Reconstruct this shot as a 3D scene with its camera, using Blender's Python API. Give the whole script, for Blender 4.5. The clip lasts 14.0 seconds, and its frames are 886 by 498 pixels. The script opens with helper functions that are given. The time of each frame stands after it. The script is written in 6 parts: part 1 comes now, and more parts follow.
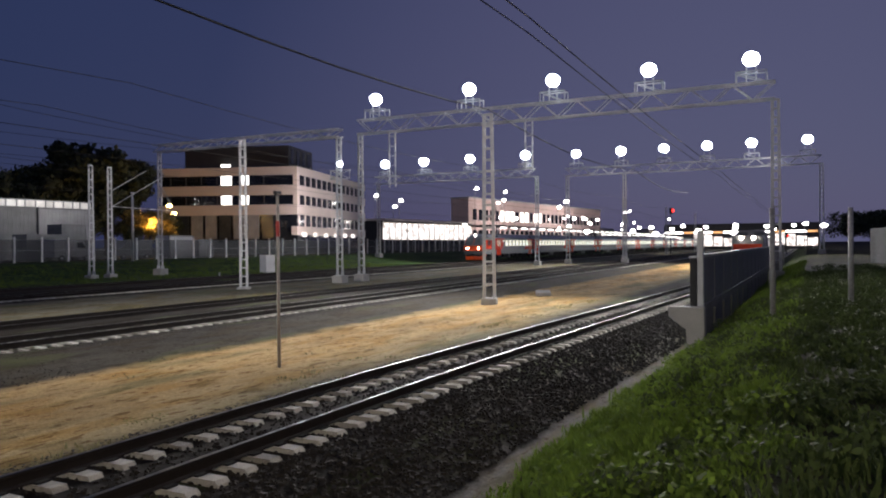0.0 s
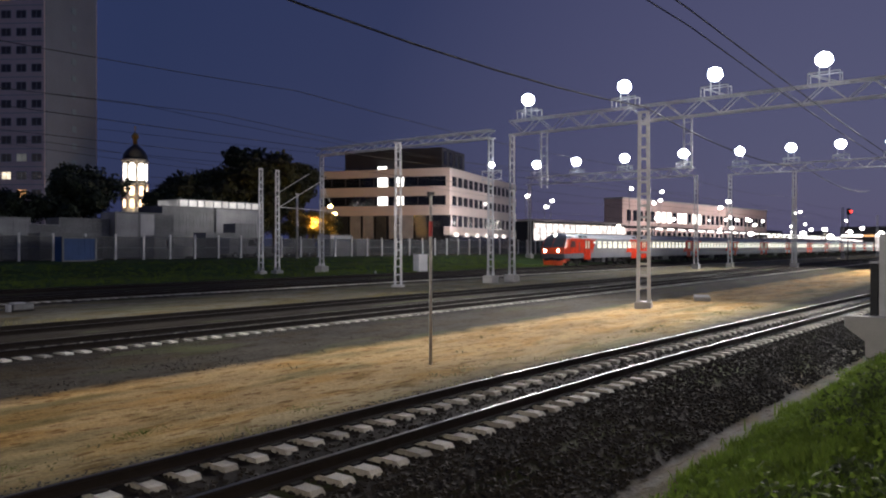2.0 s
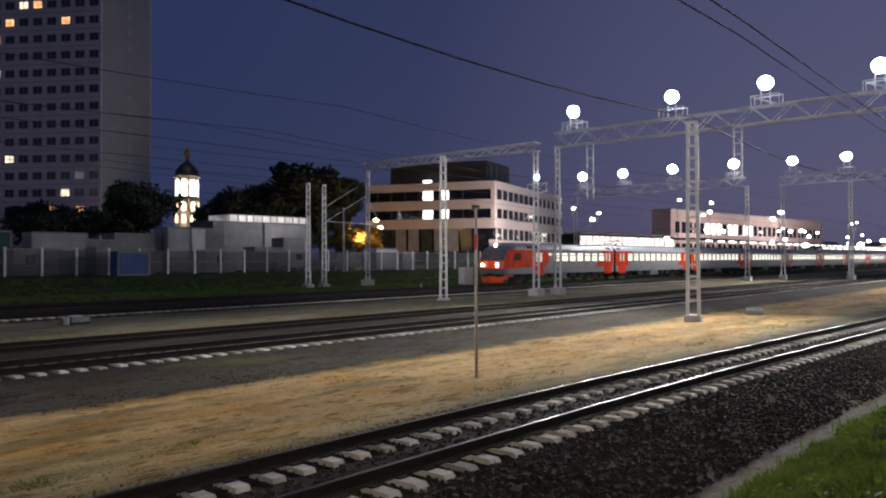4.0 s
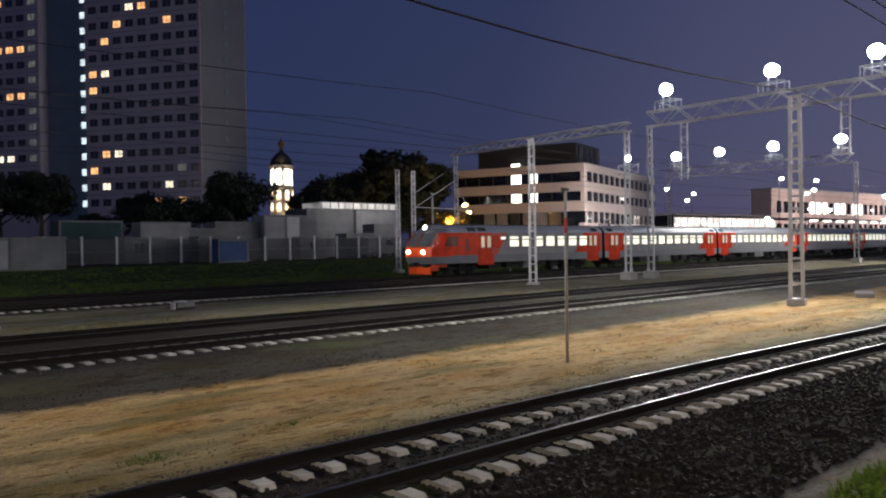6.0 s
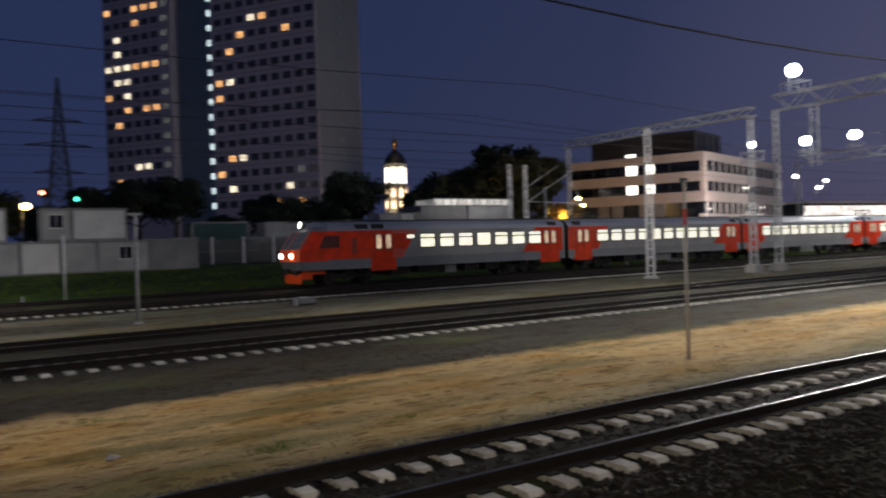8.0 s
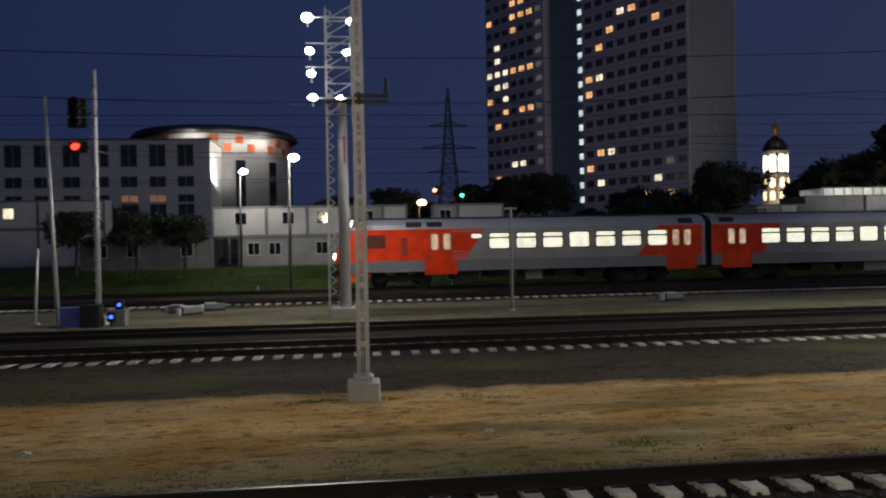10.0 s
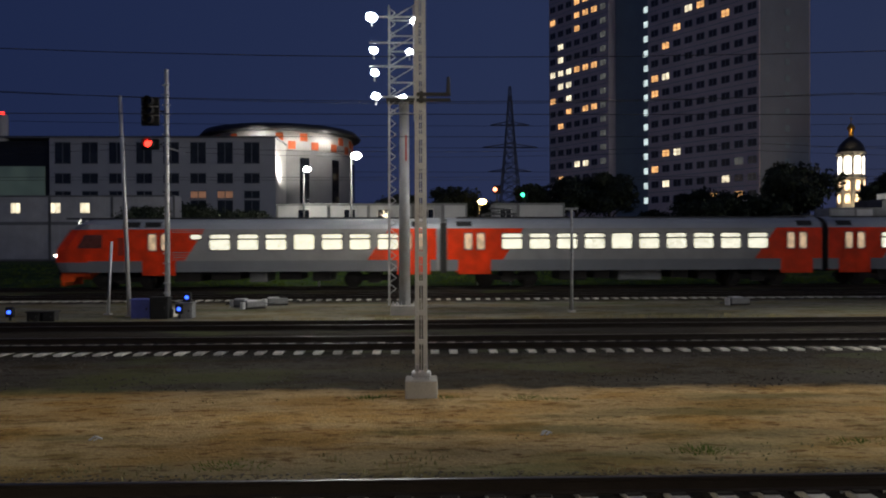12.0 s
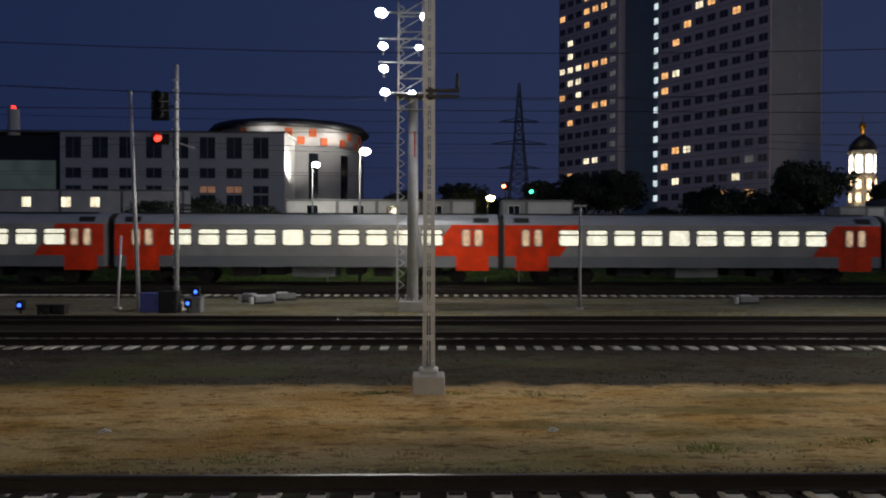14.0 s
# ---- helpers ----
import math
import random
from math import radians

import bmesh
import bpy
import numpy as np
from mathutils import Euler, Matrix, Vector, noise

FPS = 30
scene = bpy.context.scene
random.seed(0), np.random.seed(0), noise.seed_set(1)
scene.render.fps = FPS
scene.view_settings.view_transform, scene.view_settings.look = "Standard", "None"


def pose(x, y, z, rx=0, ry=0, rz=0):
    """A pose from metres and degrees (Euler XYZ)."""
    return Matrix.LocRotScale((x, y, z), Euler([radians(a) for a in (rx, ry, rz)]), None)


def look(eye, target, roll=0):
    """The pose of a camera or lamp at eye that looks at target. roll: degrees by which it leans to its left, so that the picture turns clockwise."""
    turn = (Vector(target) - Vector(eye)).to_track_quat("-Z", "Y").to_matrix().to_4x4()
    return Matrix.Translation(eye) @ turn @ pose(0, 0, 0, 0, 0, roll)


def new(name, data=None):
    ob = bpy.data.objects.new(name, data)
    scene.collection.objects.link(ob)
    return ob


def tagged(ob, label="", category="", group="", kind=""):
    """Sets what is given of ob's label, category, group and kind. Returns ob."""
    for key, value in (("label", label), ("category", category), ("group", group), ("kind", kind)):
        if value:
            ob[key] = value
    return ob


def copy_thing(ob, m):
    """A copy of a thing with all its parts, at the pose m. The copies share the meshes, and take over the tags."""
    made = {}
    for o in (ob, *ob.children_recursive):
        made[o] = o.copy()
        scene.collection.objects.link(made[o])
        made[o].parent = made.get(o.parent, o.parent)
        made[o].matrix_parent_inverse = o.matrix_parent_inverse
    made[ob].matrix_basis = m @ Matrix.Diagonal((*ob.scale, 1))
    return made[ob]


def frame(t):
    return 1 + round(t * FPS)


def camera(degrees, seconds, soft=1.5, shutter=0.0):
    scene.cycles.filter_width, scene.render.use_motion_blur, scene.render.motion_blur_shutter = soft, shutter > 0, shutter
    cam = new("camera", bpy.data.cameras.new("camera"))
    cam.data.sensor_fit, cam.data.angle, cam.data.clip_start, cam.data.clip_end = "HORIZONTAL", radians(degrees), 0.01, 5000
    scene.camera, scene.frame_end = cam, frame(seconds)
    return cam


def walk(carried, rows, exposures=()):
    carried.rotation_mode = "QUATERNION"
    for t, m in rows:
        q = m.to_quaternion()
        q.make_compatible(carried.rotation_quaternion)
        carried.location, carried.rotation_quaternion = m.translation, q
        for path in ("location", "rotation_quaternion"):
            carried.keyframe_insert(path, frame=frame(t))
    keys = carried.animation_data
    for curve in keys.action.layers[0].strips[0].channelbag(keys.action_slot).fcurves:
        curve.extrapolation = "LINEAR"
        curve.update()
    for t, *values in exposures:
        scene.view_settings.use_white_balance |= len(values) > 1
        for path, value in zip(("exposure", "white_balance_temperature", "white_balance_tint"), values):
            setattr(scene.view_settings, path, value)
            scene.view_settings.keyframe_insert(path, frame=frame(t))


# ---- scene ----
cam = camera(61.14, 14.0, soft=2.0, shutter=0.5)
EYE_H = 2.70
PATH = [
    (0, pose(0, 0, EYE_H, 89.68, 0.53, -64.02)),
    (0.5, pose(0, 0, EYE_H, 89.67, 0.54, -63.90)),
    (1, pose(0, 0, EYE_H, 89.67, 0.30, -58.37)),
    (1.5, pose(0, 0, EYE_H, 89.72, -0.07, -53.57)),
    (2, pose(0, 0, EYE_H, 89.77, -0.05, -52.55)),
    (2.5, pose(0, 0, EYE_H, 90.12, 0.01, -51.40)),
    (3, pose(0, 0, EYE_H, 90.52, -0.07, -50.76)),
    (5.5, pose(0, 0, EYE_H, 90.07, 0.83, -44.34)),
    (6, pose(0, 0, EYE_H, 89.66, 0.84, -42.31)),
    (6.5, pose(0, 0, EYE_H, 89.44, 0.92, -40.79)),
    (7, pose(0, 0, EYE_H, 89.35, 1.29, -39.88)),
    (7.5, pose(0, 0, EYE_H, 89.31, 1.46, -38.87)),
    (8, pose(0, 0, EYE_H, 89.49, 1.78, -33.70)),
    (8.5, pose(0, 0, EYE_H, 89.82, 2.16, -23.56)),
    (9, pose(0, 0, EYE_H, 89.60, 1.99, -14.16)),
    (9.2, pose(0, 0, EYE_H, 89.56, 1.80, -12.08)),
    (11.5, pose(0, 0, EYE_H, 89.77, 0.34, -1.77)),
    (12, pose(0, 0, EYE_H, 89.66, 0.22, -1.69)),
    (12.5, pose(0, 0, EYE_H, 89.60, 0.00, -1.61)),
    (13, pose(0, 0, EYE_H, 89.56, -0.30, -1.48)),
    (13.5, pose(0, 0, EYE_H, 89.53, -0.21, -1.19)),
    (14, pose(0, 0, EYE_H, 89.38, -0.17, -1.07)),
]
walk(cam, PATH, exposures=[(0, 0.38, 6300, 13), (3.2, 0.40, 6350, 14), (6.5, 0.3, 6400, 12), (8.2, 0.12, 6480, 10), (9.2, 0.02, 6550, 8), (11.3, 0.06, 6600, 7), (14, 0.06, 6600, 7)])

# ---- dusk sky ----
world = bpy.data.worlds.new("dusk_sky")
scene.world = world
world.use_nodes = True
wn, wl = world.node_tree.nodes, world.node_tree.links
bg = wn["Background"]
sky = wn.new("ShaderNodeTexSky")
sky.sky_type = "NISHITA"
sky.sun_disc = False
sky.sun_elevation = radians(-3.0)
sky.sun_rotation = radians(75)
sky_mix = wn.new("ShaderNodeMix")
sky_mix.data_type = "RGBA"
sky_mix.inputs[0].default_value = 0.82
# deep blue dusk, paler purple towards the city, raised further for floodlight glare
sky_way = wn.new("ShaderNodeTexCoord")
sky_axes = wn.new("ShaderNodeSeparateXYZ")
wl.new(sky_way.outputs["Generated"], sky_axes.inputs[0])
sky_east = wn.new("ShaderNodeMapRange")
sky_east.inputs[1].default_value, sky_east.inputs[2].default_value = -1.0, 1.0
wl.new(sky_axes.outputs[0], sky_east.inputs[0])
sky_tone = wn.new("ShaderNodeValToRGB")
sky_stops = ((0.25, (.080, .142, .48)), (0.55, (.128, .20, .58)), (0.75, (.125, .192, .54)), (0.86, (.17, .225, .59)), (0.95, (.40, .42, .86)), (1.0, (.52, .54, 1.0)))
while len(sky_tone.color_ramp.elements) < len(sky_stops):
    sky_tone.color_ramp.elements.new(0.5)
for stop, (at_east, tone) in zip(sky_tone.color_ramp.elements, sky_stops):
    stop.position, stop.color = at_east, (*tone, 1)
wl.new(sky_east.outputs[0], sky_tone.inputs[0])
wl.new(sky_tone.outputs[0], sky_mix.inputs[7])
wl.new(sky.outputs[0], sky_mix.inputs[6])
wl.new(sky_mix.outputs[2], bg.inputs[0])
bg.inputs[1].default_value = 0.15


def lamp(name, kind, place, target, watts, color, size=0.5, spot=140):
    data = bpy.data.lights.new(name, kind)
    data.energy, data.color = watts, color
    data.shadow_soft_size = size
    if kind == "SPOT":
        data.spot_size, data.spot_blend = radians(spot), 0.6
    ob = new(name, data)
    ob.matrix_world = look(place, target)
    return ob


COLD = (1.0, 0.95, 0.88)
WARM = (1.0, 0.72, 0.42)
FLOOD_A_Y = (32.3, 23.8, 17.0, 10.0, 3.35)
FLOOD_D_Y = (31.5, 24.7, 18.6, 12.7, 6.9, 0.0)
FLOOD_C_Y = (58.6, 51.9, 44.3, 35.8)
for fy in FLOOD_A_Y:
    lamp("yard_flood_lamp", "SPOT", (53.2, fy, 14.8), (17, 7 + 0.25 * fy, 0), 11000, COLD, 0.5, 80).data.spot_blend = 1.0
for fy in (28.0, 14.0, 2.0):
    lamp("far_flood_lamp", "SPOT", (110.0, fy, 16.1), (70, 20, 0), 12000, COLD, 0.6, 165)
lamp("far_flood_lamp", "SPOT", (99.4, 48, 15.0), (70, 50, 0), 6000, COLD, 0.6, 165)
lamp("mast_flood_and_fill", "SPOT", (-2.0, 31.3, 11.4), (1, 12, 0), 2100, COLD, 1.2, 165)
# unseen lamp behind the camera, added because near faces look lit from there
lamp("unseen_path_lamp", "POINT", (-6.0, -7.0, 7.6), (0, 0, 0), 5000, (1.0, 0.82, 0.54), 0.35)
lamp("mast_flood_and_fill", "SPOT", (-0.2, 31.3, 12.2), (38, 17, 3), 11000, COLD, 0.9, 78)
# next three: fill added behind the mast, without fixtures, to brighten train and gravel
lamp("mast_flood_and_fill", "SPOT", (0.4, 32.9, 12.2), (75, 48, 1), 15000, COLD, 0.9, 30)
lamp("mast_flood_and_fill", "SPOT", (0.2, 32.9, 11.2), (8, 46, 1), 2100, COLD, 0.9, 84)
lamp("mast_flood_and_fill", "SPOT", (-1.9, 32.9, 12.2), (-12, 46, 0), 2600, COLD, 0.9, 118)
lamp("street_lamp_light", "POINT", (-3.7, 47.6, 8.4), (0, 0, 0), 800, (1, 0.95, 0.85), 0.2)
lamp("street_lamp_light", "POINT", (-8.9, 60.8, 8.4), (0, 0, 0), 600, (1, 0.95, 0.85), 0.2)
lamp("facade_lamp", "SPOT", (-19.6, 116.0, 13.0), (-22.2, 119, 17.2), 3600, COLD, 0.3, 130)
lamp("drum_band_lamp", "POINT", (-20.5, 123.0, 19.6), (0, 0, 0), 380, (1, 0.93, 0.85), 0.3)
lamp("church_lamp", "SPOT", (90.0, 150.0, 4.0), (95.6, 164, 18), 4500, (1, 0.83, 0.58), 0.3, 70)
lamp("sodium_lamp", "POINT", (92.5, 99.0, 9.5), (0, 0, 0), 2200, (1.0, 0.55, 0.15), 0.3)
lamp("sodium_lamp", "POINT", (88.0, 95.0, 6.5), (0, 0, 0), 1400, (1.0, 0.55, 0.15), 0.3)
# fill added to brighten the office walls; no fixture belongs to it
lamp("office_fill_lamp", "SPOT", (118.0, 80.0, 9.0), (114, 104, 12), 5200, (1, 0.88, 0.82), 0.5, 150)
lamp("office_fill_lamp", "SPOT", (140.0, 82.0, 9.0), (140, 100, 14), 2600, (1, 0.93, 0.88), 0.5, 150)
# fill added for the brick hall wall, standing for the scattered station lamps
lamp("hall_fill_lamp", "SPOT", (252.0, 76.0, 9.0), (262, 106, 12), 30000, (1, 0.86, 0.80), 0.5, 150)
lamp("hall_fill_lamp", "SPOT", (312.0, 70.0, 9.0), (322, 98, 12), 30000, (1, 0.86, 0.80), 0.5, 150)


# ---- materials ----
def material(name, color, rough=0.7, metal=0.0, vary=0.25, scale=3.0, fine=40.0, bump=0.2, stain=None, per_object=0.0, sheer=0.0, island=0.0):
    m = bpy.data.materials.new(name)
    m.use_nodes = True
    n, l = m.node_tree.nodes, m.node_tree.links
    b = n["Principled BSDF"]
    b.inputs["Roughness"].default_value = rough
    b.inputs["Metallic"].default_value = metal
    tc = n.new("ShaderNodeTexCoord")
    big = n.new("ShaderNodeTexNoise")
    big.inputs["Scale"].default_value = scale
    big.inputs["Detail"].default_value = 4
    small = n.new("ShaderNodeTexNoise")
    small.inputs["Scale"].default_value = fine
    small.inputs["Detail"].default_value = 3
    l.new(tc.outputs["Object"], big.inputs["Vector"])
    l.new(tc.outputs["Object"], small.inputs["Vector"])
    add = n.new("ShaderNodeMath")
    add.operation = "MULTIPLY_ADD"
    l.new(small.outputs[0], add.inputs[0])
    add.inputs[1].default_value = 0.5
    half = n.new("ShaderNodeMath")
    half.operation = "MULTIPLY"
    half.inputs[1].default_value = 0.5
    l.new(big.outputs[0], half.inputs[0])
    l.new(half.outputs[0], add.inputs[2])
    last = add
    if per_object:
        info = n.new("ShaderNodeObjectInfo")
        more = n.new("ShaderNodeMath")
        more.operation = "MULTIPLY_ADD"
        l.new(info.outputs["Random"], more.inputs[0])
        more.inputs[1].default_value = per_object
        l.new(add.outputs[0], more.inputs[2])
        sub = n.new("ShaderNodeMath")
        sub.operation = "SUBTRACT"
        l.new(more.outputs[0], sub.inputs[0])
        sub.inputs[1].default_value = per_object / 2
        last = sub
    if island:
        geo = n.new("ShaderNodeNewGeometry")
        more = n.new("ShaderNodeMath")
        more.operation = "MULTIPLY_ADD"
        l.new(geo.outputs["Random Per Island"], more.inputs[0])
        more.inputs[1].default_value = island * .6
        l.new(add.outputs[0], more.inputs[2])
        sub = n.new("ShaderNodeMath")
        sub.operation = "SUBTRACT"
        l.new(more.outputs[0], sub.inputs[0])
        sub.inputs[1].default_value = island * .3
        last = sub
    ramp = n.new("ShaderNodeValToRGB")
    ramp.color_ramp.elements[0].position, ramp.color_ramp.elements[1].position = 0.3, 0.7
    dark = [c * (1 - vary) for c in (stain or color)]
    ramp.color_ramp.elements[0].color = (*dark, 1)
    ramp.color_ramp.elements[1].color = (*[min(1, c * (1 + vary)) for c in color], 1)
    l.new(last.outputs[0], ramp.inputs[0])
    l.new(ramp.outputs[0], b.inputs["Base Color"])
    if bump:
        bp = n.new("ShaderNodeBump")
        bp.inputs["Strength"].default_value = bump
        bp.inputs["Distance"].default_value = 0.02
        l.new(small.outputs[0], bp.inputs["Height"])
        l.new(bp.outputs[0], b.inputs["Normal"])
    if sheer:
        # leaves let light through
        thin = n.new("ShaderNodeBsdfTranslucent")
        l.new(ramp.outputs[0], thin.inputs[0])
        both = n.new("ShaderNodeMixShader")
        both.inputs[0].default_value = sheer
        l.new(b.outputs[0], both.inputs[1])
        l.new(thin.outputs[0], both.inputs[2])
        l.new(both.outputs[0], n["Material Output"].inputs[0])
    return m


def glow(name, color, strength, mottled=0.0, scale=3.0):
    m = bpy.data.materials.new(name)
    m.use_nodes = True
    n, l = m.node_tree.nodes, m.node_tree.links
    b = n["Principled BSDF"]
    b.inputs["Base Color"].default_value = (*[0.5 * c for c in color], 1)
    b.inputs["Roughness"].default_value = 0.3
    b.inputs["Emission Color"].default_value = (*color, 1)
    b.inputs["Emission Strength"].default_value = strength
    if mottled:
        tc = n.new("ShaderNodeTexCoord")
        info = n.new("ShaderNodeObjectInfo")
        shift = n.new("ShaderNodeVectorMath")
        shift.operation = "ADD"
        tx = n.new("ShaderNodeTexNoise")
        tx.inputs["Scale"].default_value = scale
        tx.inputs["Detail"].default_value = 2
        l.new(tc.outputs["Object"], shift.inputs[0])
        l.new(info.outputs["Location"], shift.inputs[1])
        l.new(shift.outputs[0], tx.inputs["Vector"])
        rp = n.new("ShaderNodeMapRange")
        rp.inputs[1].default_value, rp.inputs[2].default_value = 0.35, 0.62
        rp.inputs[3].default_value, rp.inputs[4].default_value = strength * (1 - mottled), strength
        l.new(tx.outputs[0], rp.inputs[0])
        l.new(rp.outputs[0], b.inputs["Emission Strength"])
    return m


def ground_material():
    """Bands of sand, ballast, gravel and turf across the yard, with ragged edges."""
    m = bpy.data.materials.new("yard_ground")
    m.use_nodes = True
    n, l = m.node_tree.nodes, m.node_tree.links
    b = n["Principled BSDF"]
    b.inputs["Roughness"].default_value = 0.95
    b.inputs["Specular IOR Level"].default_value = 0.15
    tc = n.new("ShaderNodeTexCoord")
    sep = n.new("ShaderNodeSeparateXYZ")
    l.new(tc.outputs["Object"], sep.inputs[0])

    def noise_tex(scale, detail=4, stretch=None):
        t = n.new("ShaderNodeTexNoise")
        t.inputs["Scale"].default_value, t.inputs["Detail"].default_value = scale, detail
        if stretch:
            mp = n.new("ShaderNodeMapping")
            mp.inputs["Scale"].default_value = stretch
            l.new(tc.outputs["Object"], mp.inputs[0])
            l.new(mp.outputs[0], t.inputs["Vector"])
        else:
            l.new(tc.outputs["Object"], t.inputs["Vector"])
        return t

    def math_node(op, a, c):
        t = n.new("ShaderNodeMath")
        t.operation = op
        for i, v in enumerate((a, c)):
            if isinstance(v, (int, float)):
                t.inputs[i].default_value = v
            else:
                l.new(v, t.inputs[i])
        return t.outputs[0]

    edge = noise_tex(0.9, 6)
    wob = math_node("MULTIPLY", math_node("SUBTRACT", edge.outputs[0], 0.5), 1.1)
    y = math_node("ADD", sep.outputs[1], wob)
    unit = math_node("DIVIDE", math_node("ADD", y, 10.0), 100.0)
    ramp = n.new("ShaderNodeValToRGB")
    stops = [(-10, (.020, .021, .010)), (0.2, (.021, .024, .010)), (0.7, (.04, .06, .018)), (3.9, (.04, .065, .018)), (4.15, (.15, .14, .12)),
             (4.5, (.13, .12, .105)), (4.8, (.022, .019, .016)), (9.2, (.024, .020, .017)), (9.6, (.15, .13, .07)), (10.5, (.35, .27, .135)), (12.2, (.51, .35, .152)),
             (16.0, (.52, .355, .157)), (16.5, (.062, .055, .043)), (19.2, (.055, .048, .038)), (19.7, (.021, .018, .015)), (28.0, (.020, .017, .014)),
             (28.4, (.36, .31, .13)), (29.8, (.18, .17, .12)), (38.6, (.165, .158, .128)), (39.2, (.026, .022, .019)), (48.2, (.022, .020, .018)),
             (48.8, (.03, .065, .015)), (69, (.03, .06, .016)), (71, (.07, .06, .055)), (88, (.06, .055, .05))]
    els = ramp.color_ramp.elements
    while len(els) < len(stops):
        els.new(0.5)
    for e, (yy, c) in zip(els, stops):
        e.position, e.color = (yy + 10) / 100, (*c, 1)
    l.new(unit, ramp.inputs[0])
    # broad stains drawn out along the line, and coarse grain
    broad = noise_tex(1.0, 5, (0.12, 0.5, 1))
    grain = noise_tex(14, 5)
    pebble = n.new("ShaderNodeTexVoronoi")
    pebble.inputs["Scale"].default_value = 22
    l.new(tc.outputs["Object"], pebble.inputs["Vector"])
    f1 = math_node("ADD", math_node("MULTIPLY", broad.outputs[0], 1.6), 0.2)
    f2 = math_node("ADD", math_node("MULTIPLY", grain.outputs[0], 1.2), 0.4)
    f = math_node("MULTIPLY", f1, f2)
    mul = n.new("ShaderNodeMix")
    mul.data_type, mul.blend_type = "RGBA", "MULTIPLY"
    mul.inputs[0].default_value = 1
    l.new(ramp.outputs[0], mul.inputs[6])
    comb = n.new("ShaderNodeCombineXYZ")
    for i in range(3):
        l.new(f, comb.inputs[i])
    l.new(comb.outputs[0], mul.inputs[7])
    # rusty and dark blotches, and small dark specks
    def tint(prev, tex, lo, hi, color):
        mr = n.new("ShaderNodeMapRange")
        mr.inputs[1].default_value, mr.inputs[2].default_value = lo, hi
        l.new(tex.outputs[0], mr.inputs[0])
        mx = n.new("ShaderNodeMix")
        mx.data_type, mx.blend_type = "RGBA", "MULTIPLY"
        l.new(mr.outputs[0], mx.inputs[0])
        l.new(prev.outputs[2], mx.inputs[6])
        mx.inputs[7].default_value = (*color, 1)
        return mx

    mul = tint(mul, noise_tex(1.0, 4, (0.45, 1.1, 1)), .44, .62, (.88, .75, .49))
    mul = tint(mul, noise_tex(1.0, 4, (0.9, 2.2, 1)), .56, .68, (.60, .58, .44))
    mul = tint(mul, noise_tex(1.0, 3, (3.0, 7.0, 1)), .57, .66, (.50, .40, .28))
    # thin turf creeping over the sand in patches
    turf = noise_tex(1.0, 5, (0.18, 0.75, 1))
    tr = n.new("ShaderNodeMapRange")
    tr.inputs[1].default_value, tr.inputs[2].default_value = 0.54, 0.66
    tr.inputs[4].default_value = 0.58
    l.new(turf.outputs[0], tr.inputs[0])
    over = n.new("ShaderNodeMix")
    over.data_type = "RGBA"
    l.new(tr.outputs[0], over.inputs[0])
    l.new(mul.outputs[2], over.inputs[6])
    over.inputs[7].default_value = (.085, .10, .032, 1)
    l.new(over.outputs[2], b.inputs["Base Color"])
    bp = n.new("ShaderNodeBump")
    bp.inputs["Strength"].default_value, bp.inputs["Distance"].default_value = 0.45, 0.025
    h = math_node("ADD", pebble.outputs[0], grain.outputs[0])
    l.new(h, bp.inputs["Height"])
    l.new(bp.outputs[0], b.inputs["Normal"])
    return m


GROUND = ground_material()
STONE = material("ballast_stone", (.030, .026, .021), .95, 0, .2, 2, 30, .2, island=.45)
SHOULDER_STONE = material("grey_shoulder_stone", (.072, .064, .051), .95, 0, .2, 1.2, 30, .2, island=.5)
RAIL = material("worn_rail_steel", (.115, .113, .11), .42, 1.0, .25, 2, 60, .05)
RAIL_SIDE = material("rusty_rail_side", (.022, .016, .013), .85, .3, .4, 3, 60, .3)
SLEEPER = material("concrete_sleeper", (.60, .58, .51), .9, 0, .3, 4, 50, .4, (.46, .43, .36), .35)
CONCRETE = material("weathered_concrete", (.42, .41, .38), .9, 0, .25, 1.5, 40, .3)
GALV = material("galvanised_steel", (.56, .57, .58), .5, .35, .25, 2, 30, .1)
DARK_STEEL = material("dark_painted_steel", (.035, .037, .04), .5, .3, .3, 4, 40, .1)
BLACK = material("matt_black", (.012, .012, .013), .8, 0, .3, 4, 40, .1)
CABLE = material("bare_dark_cable", (.014, .014, .015), .85, 0, .2, 5, 40, 0)
RED_PAINT = material("red_train_paint", (.86, .050, .008), .22, 0, .12, .8, 1.6, .25, (.64, .05, .014))
# orange plough paint, also the headlight glow coloured onto the red cab front
ORANGE_FRONT = material("orange_paint_and_headlight_glow", (1.0, .10, .012), .4, 0, .1, 1, 20, .03)
GREY_PAINT = material("light_grey_train_paint", (.30, .30, .305), .22, 0, .12, .8, 1.6, .2)
SLATE_PAINT = material("slate_grey_train_paint", (.17, .18, .20), .4, 0, .15, .8, 20, .05)
ROOF_PAINT = material("pale_roof_paint", (.30, .32, .36), .4, .2, .15, .6, 20, .05)
RUBBER = material("black_rubber", (.02, .02, .02), .7)
# sooty underframe colour, also the dark put on carriage ends at the gaps
UNDER = material("sooty_and_gap_black", (.03, .027, .025), .85, .1, .4, 3, 30, .3)
GLASS_DARK = material("dark_glass", (.012, .014, .018), .06, 0, .2, 1, 5, 0)
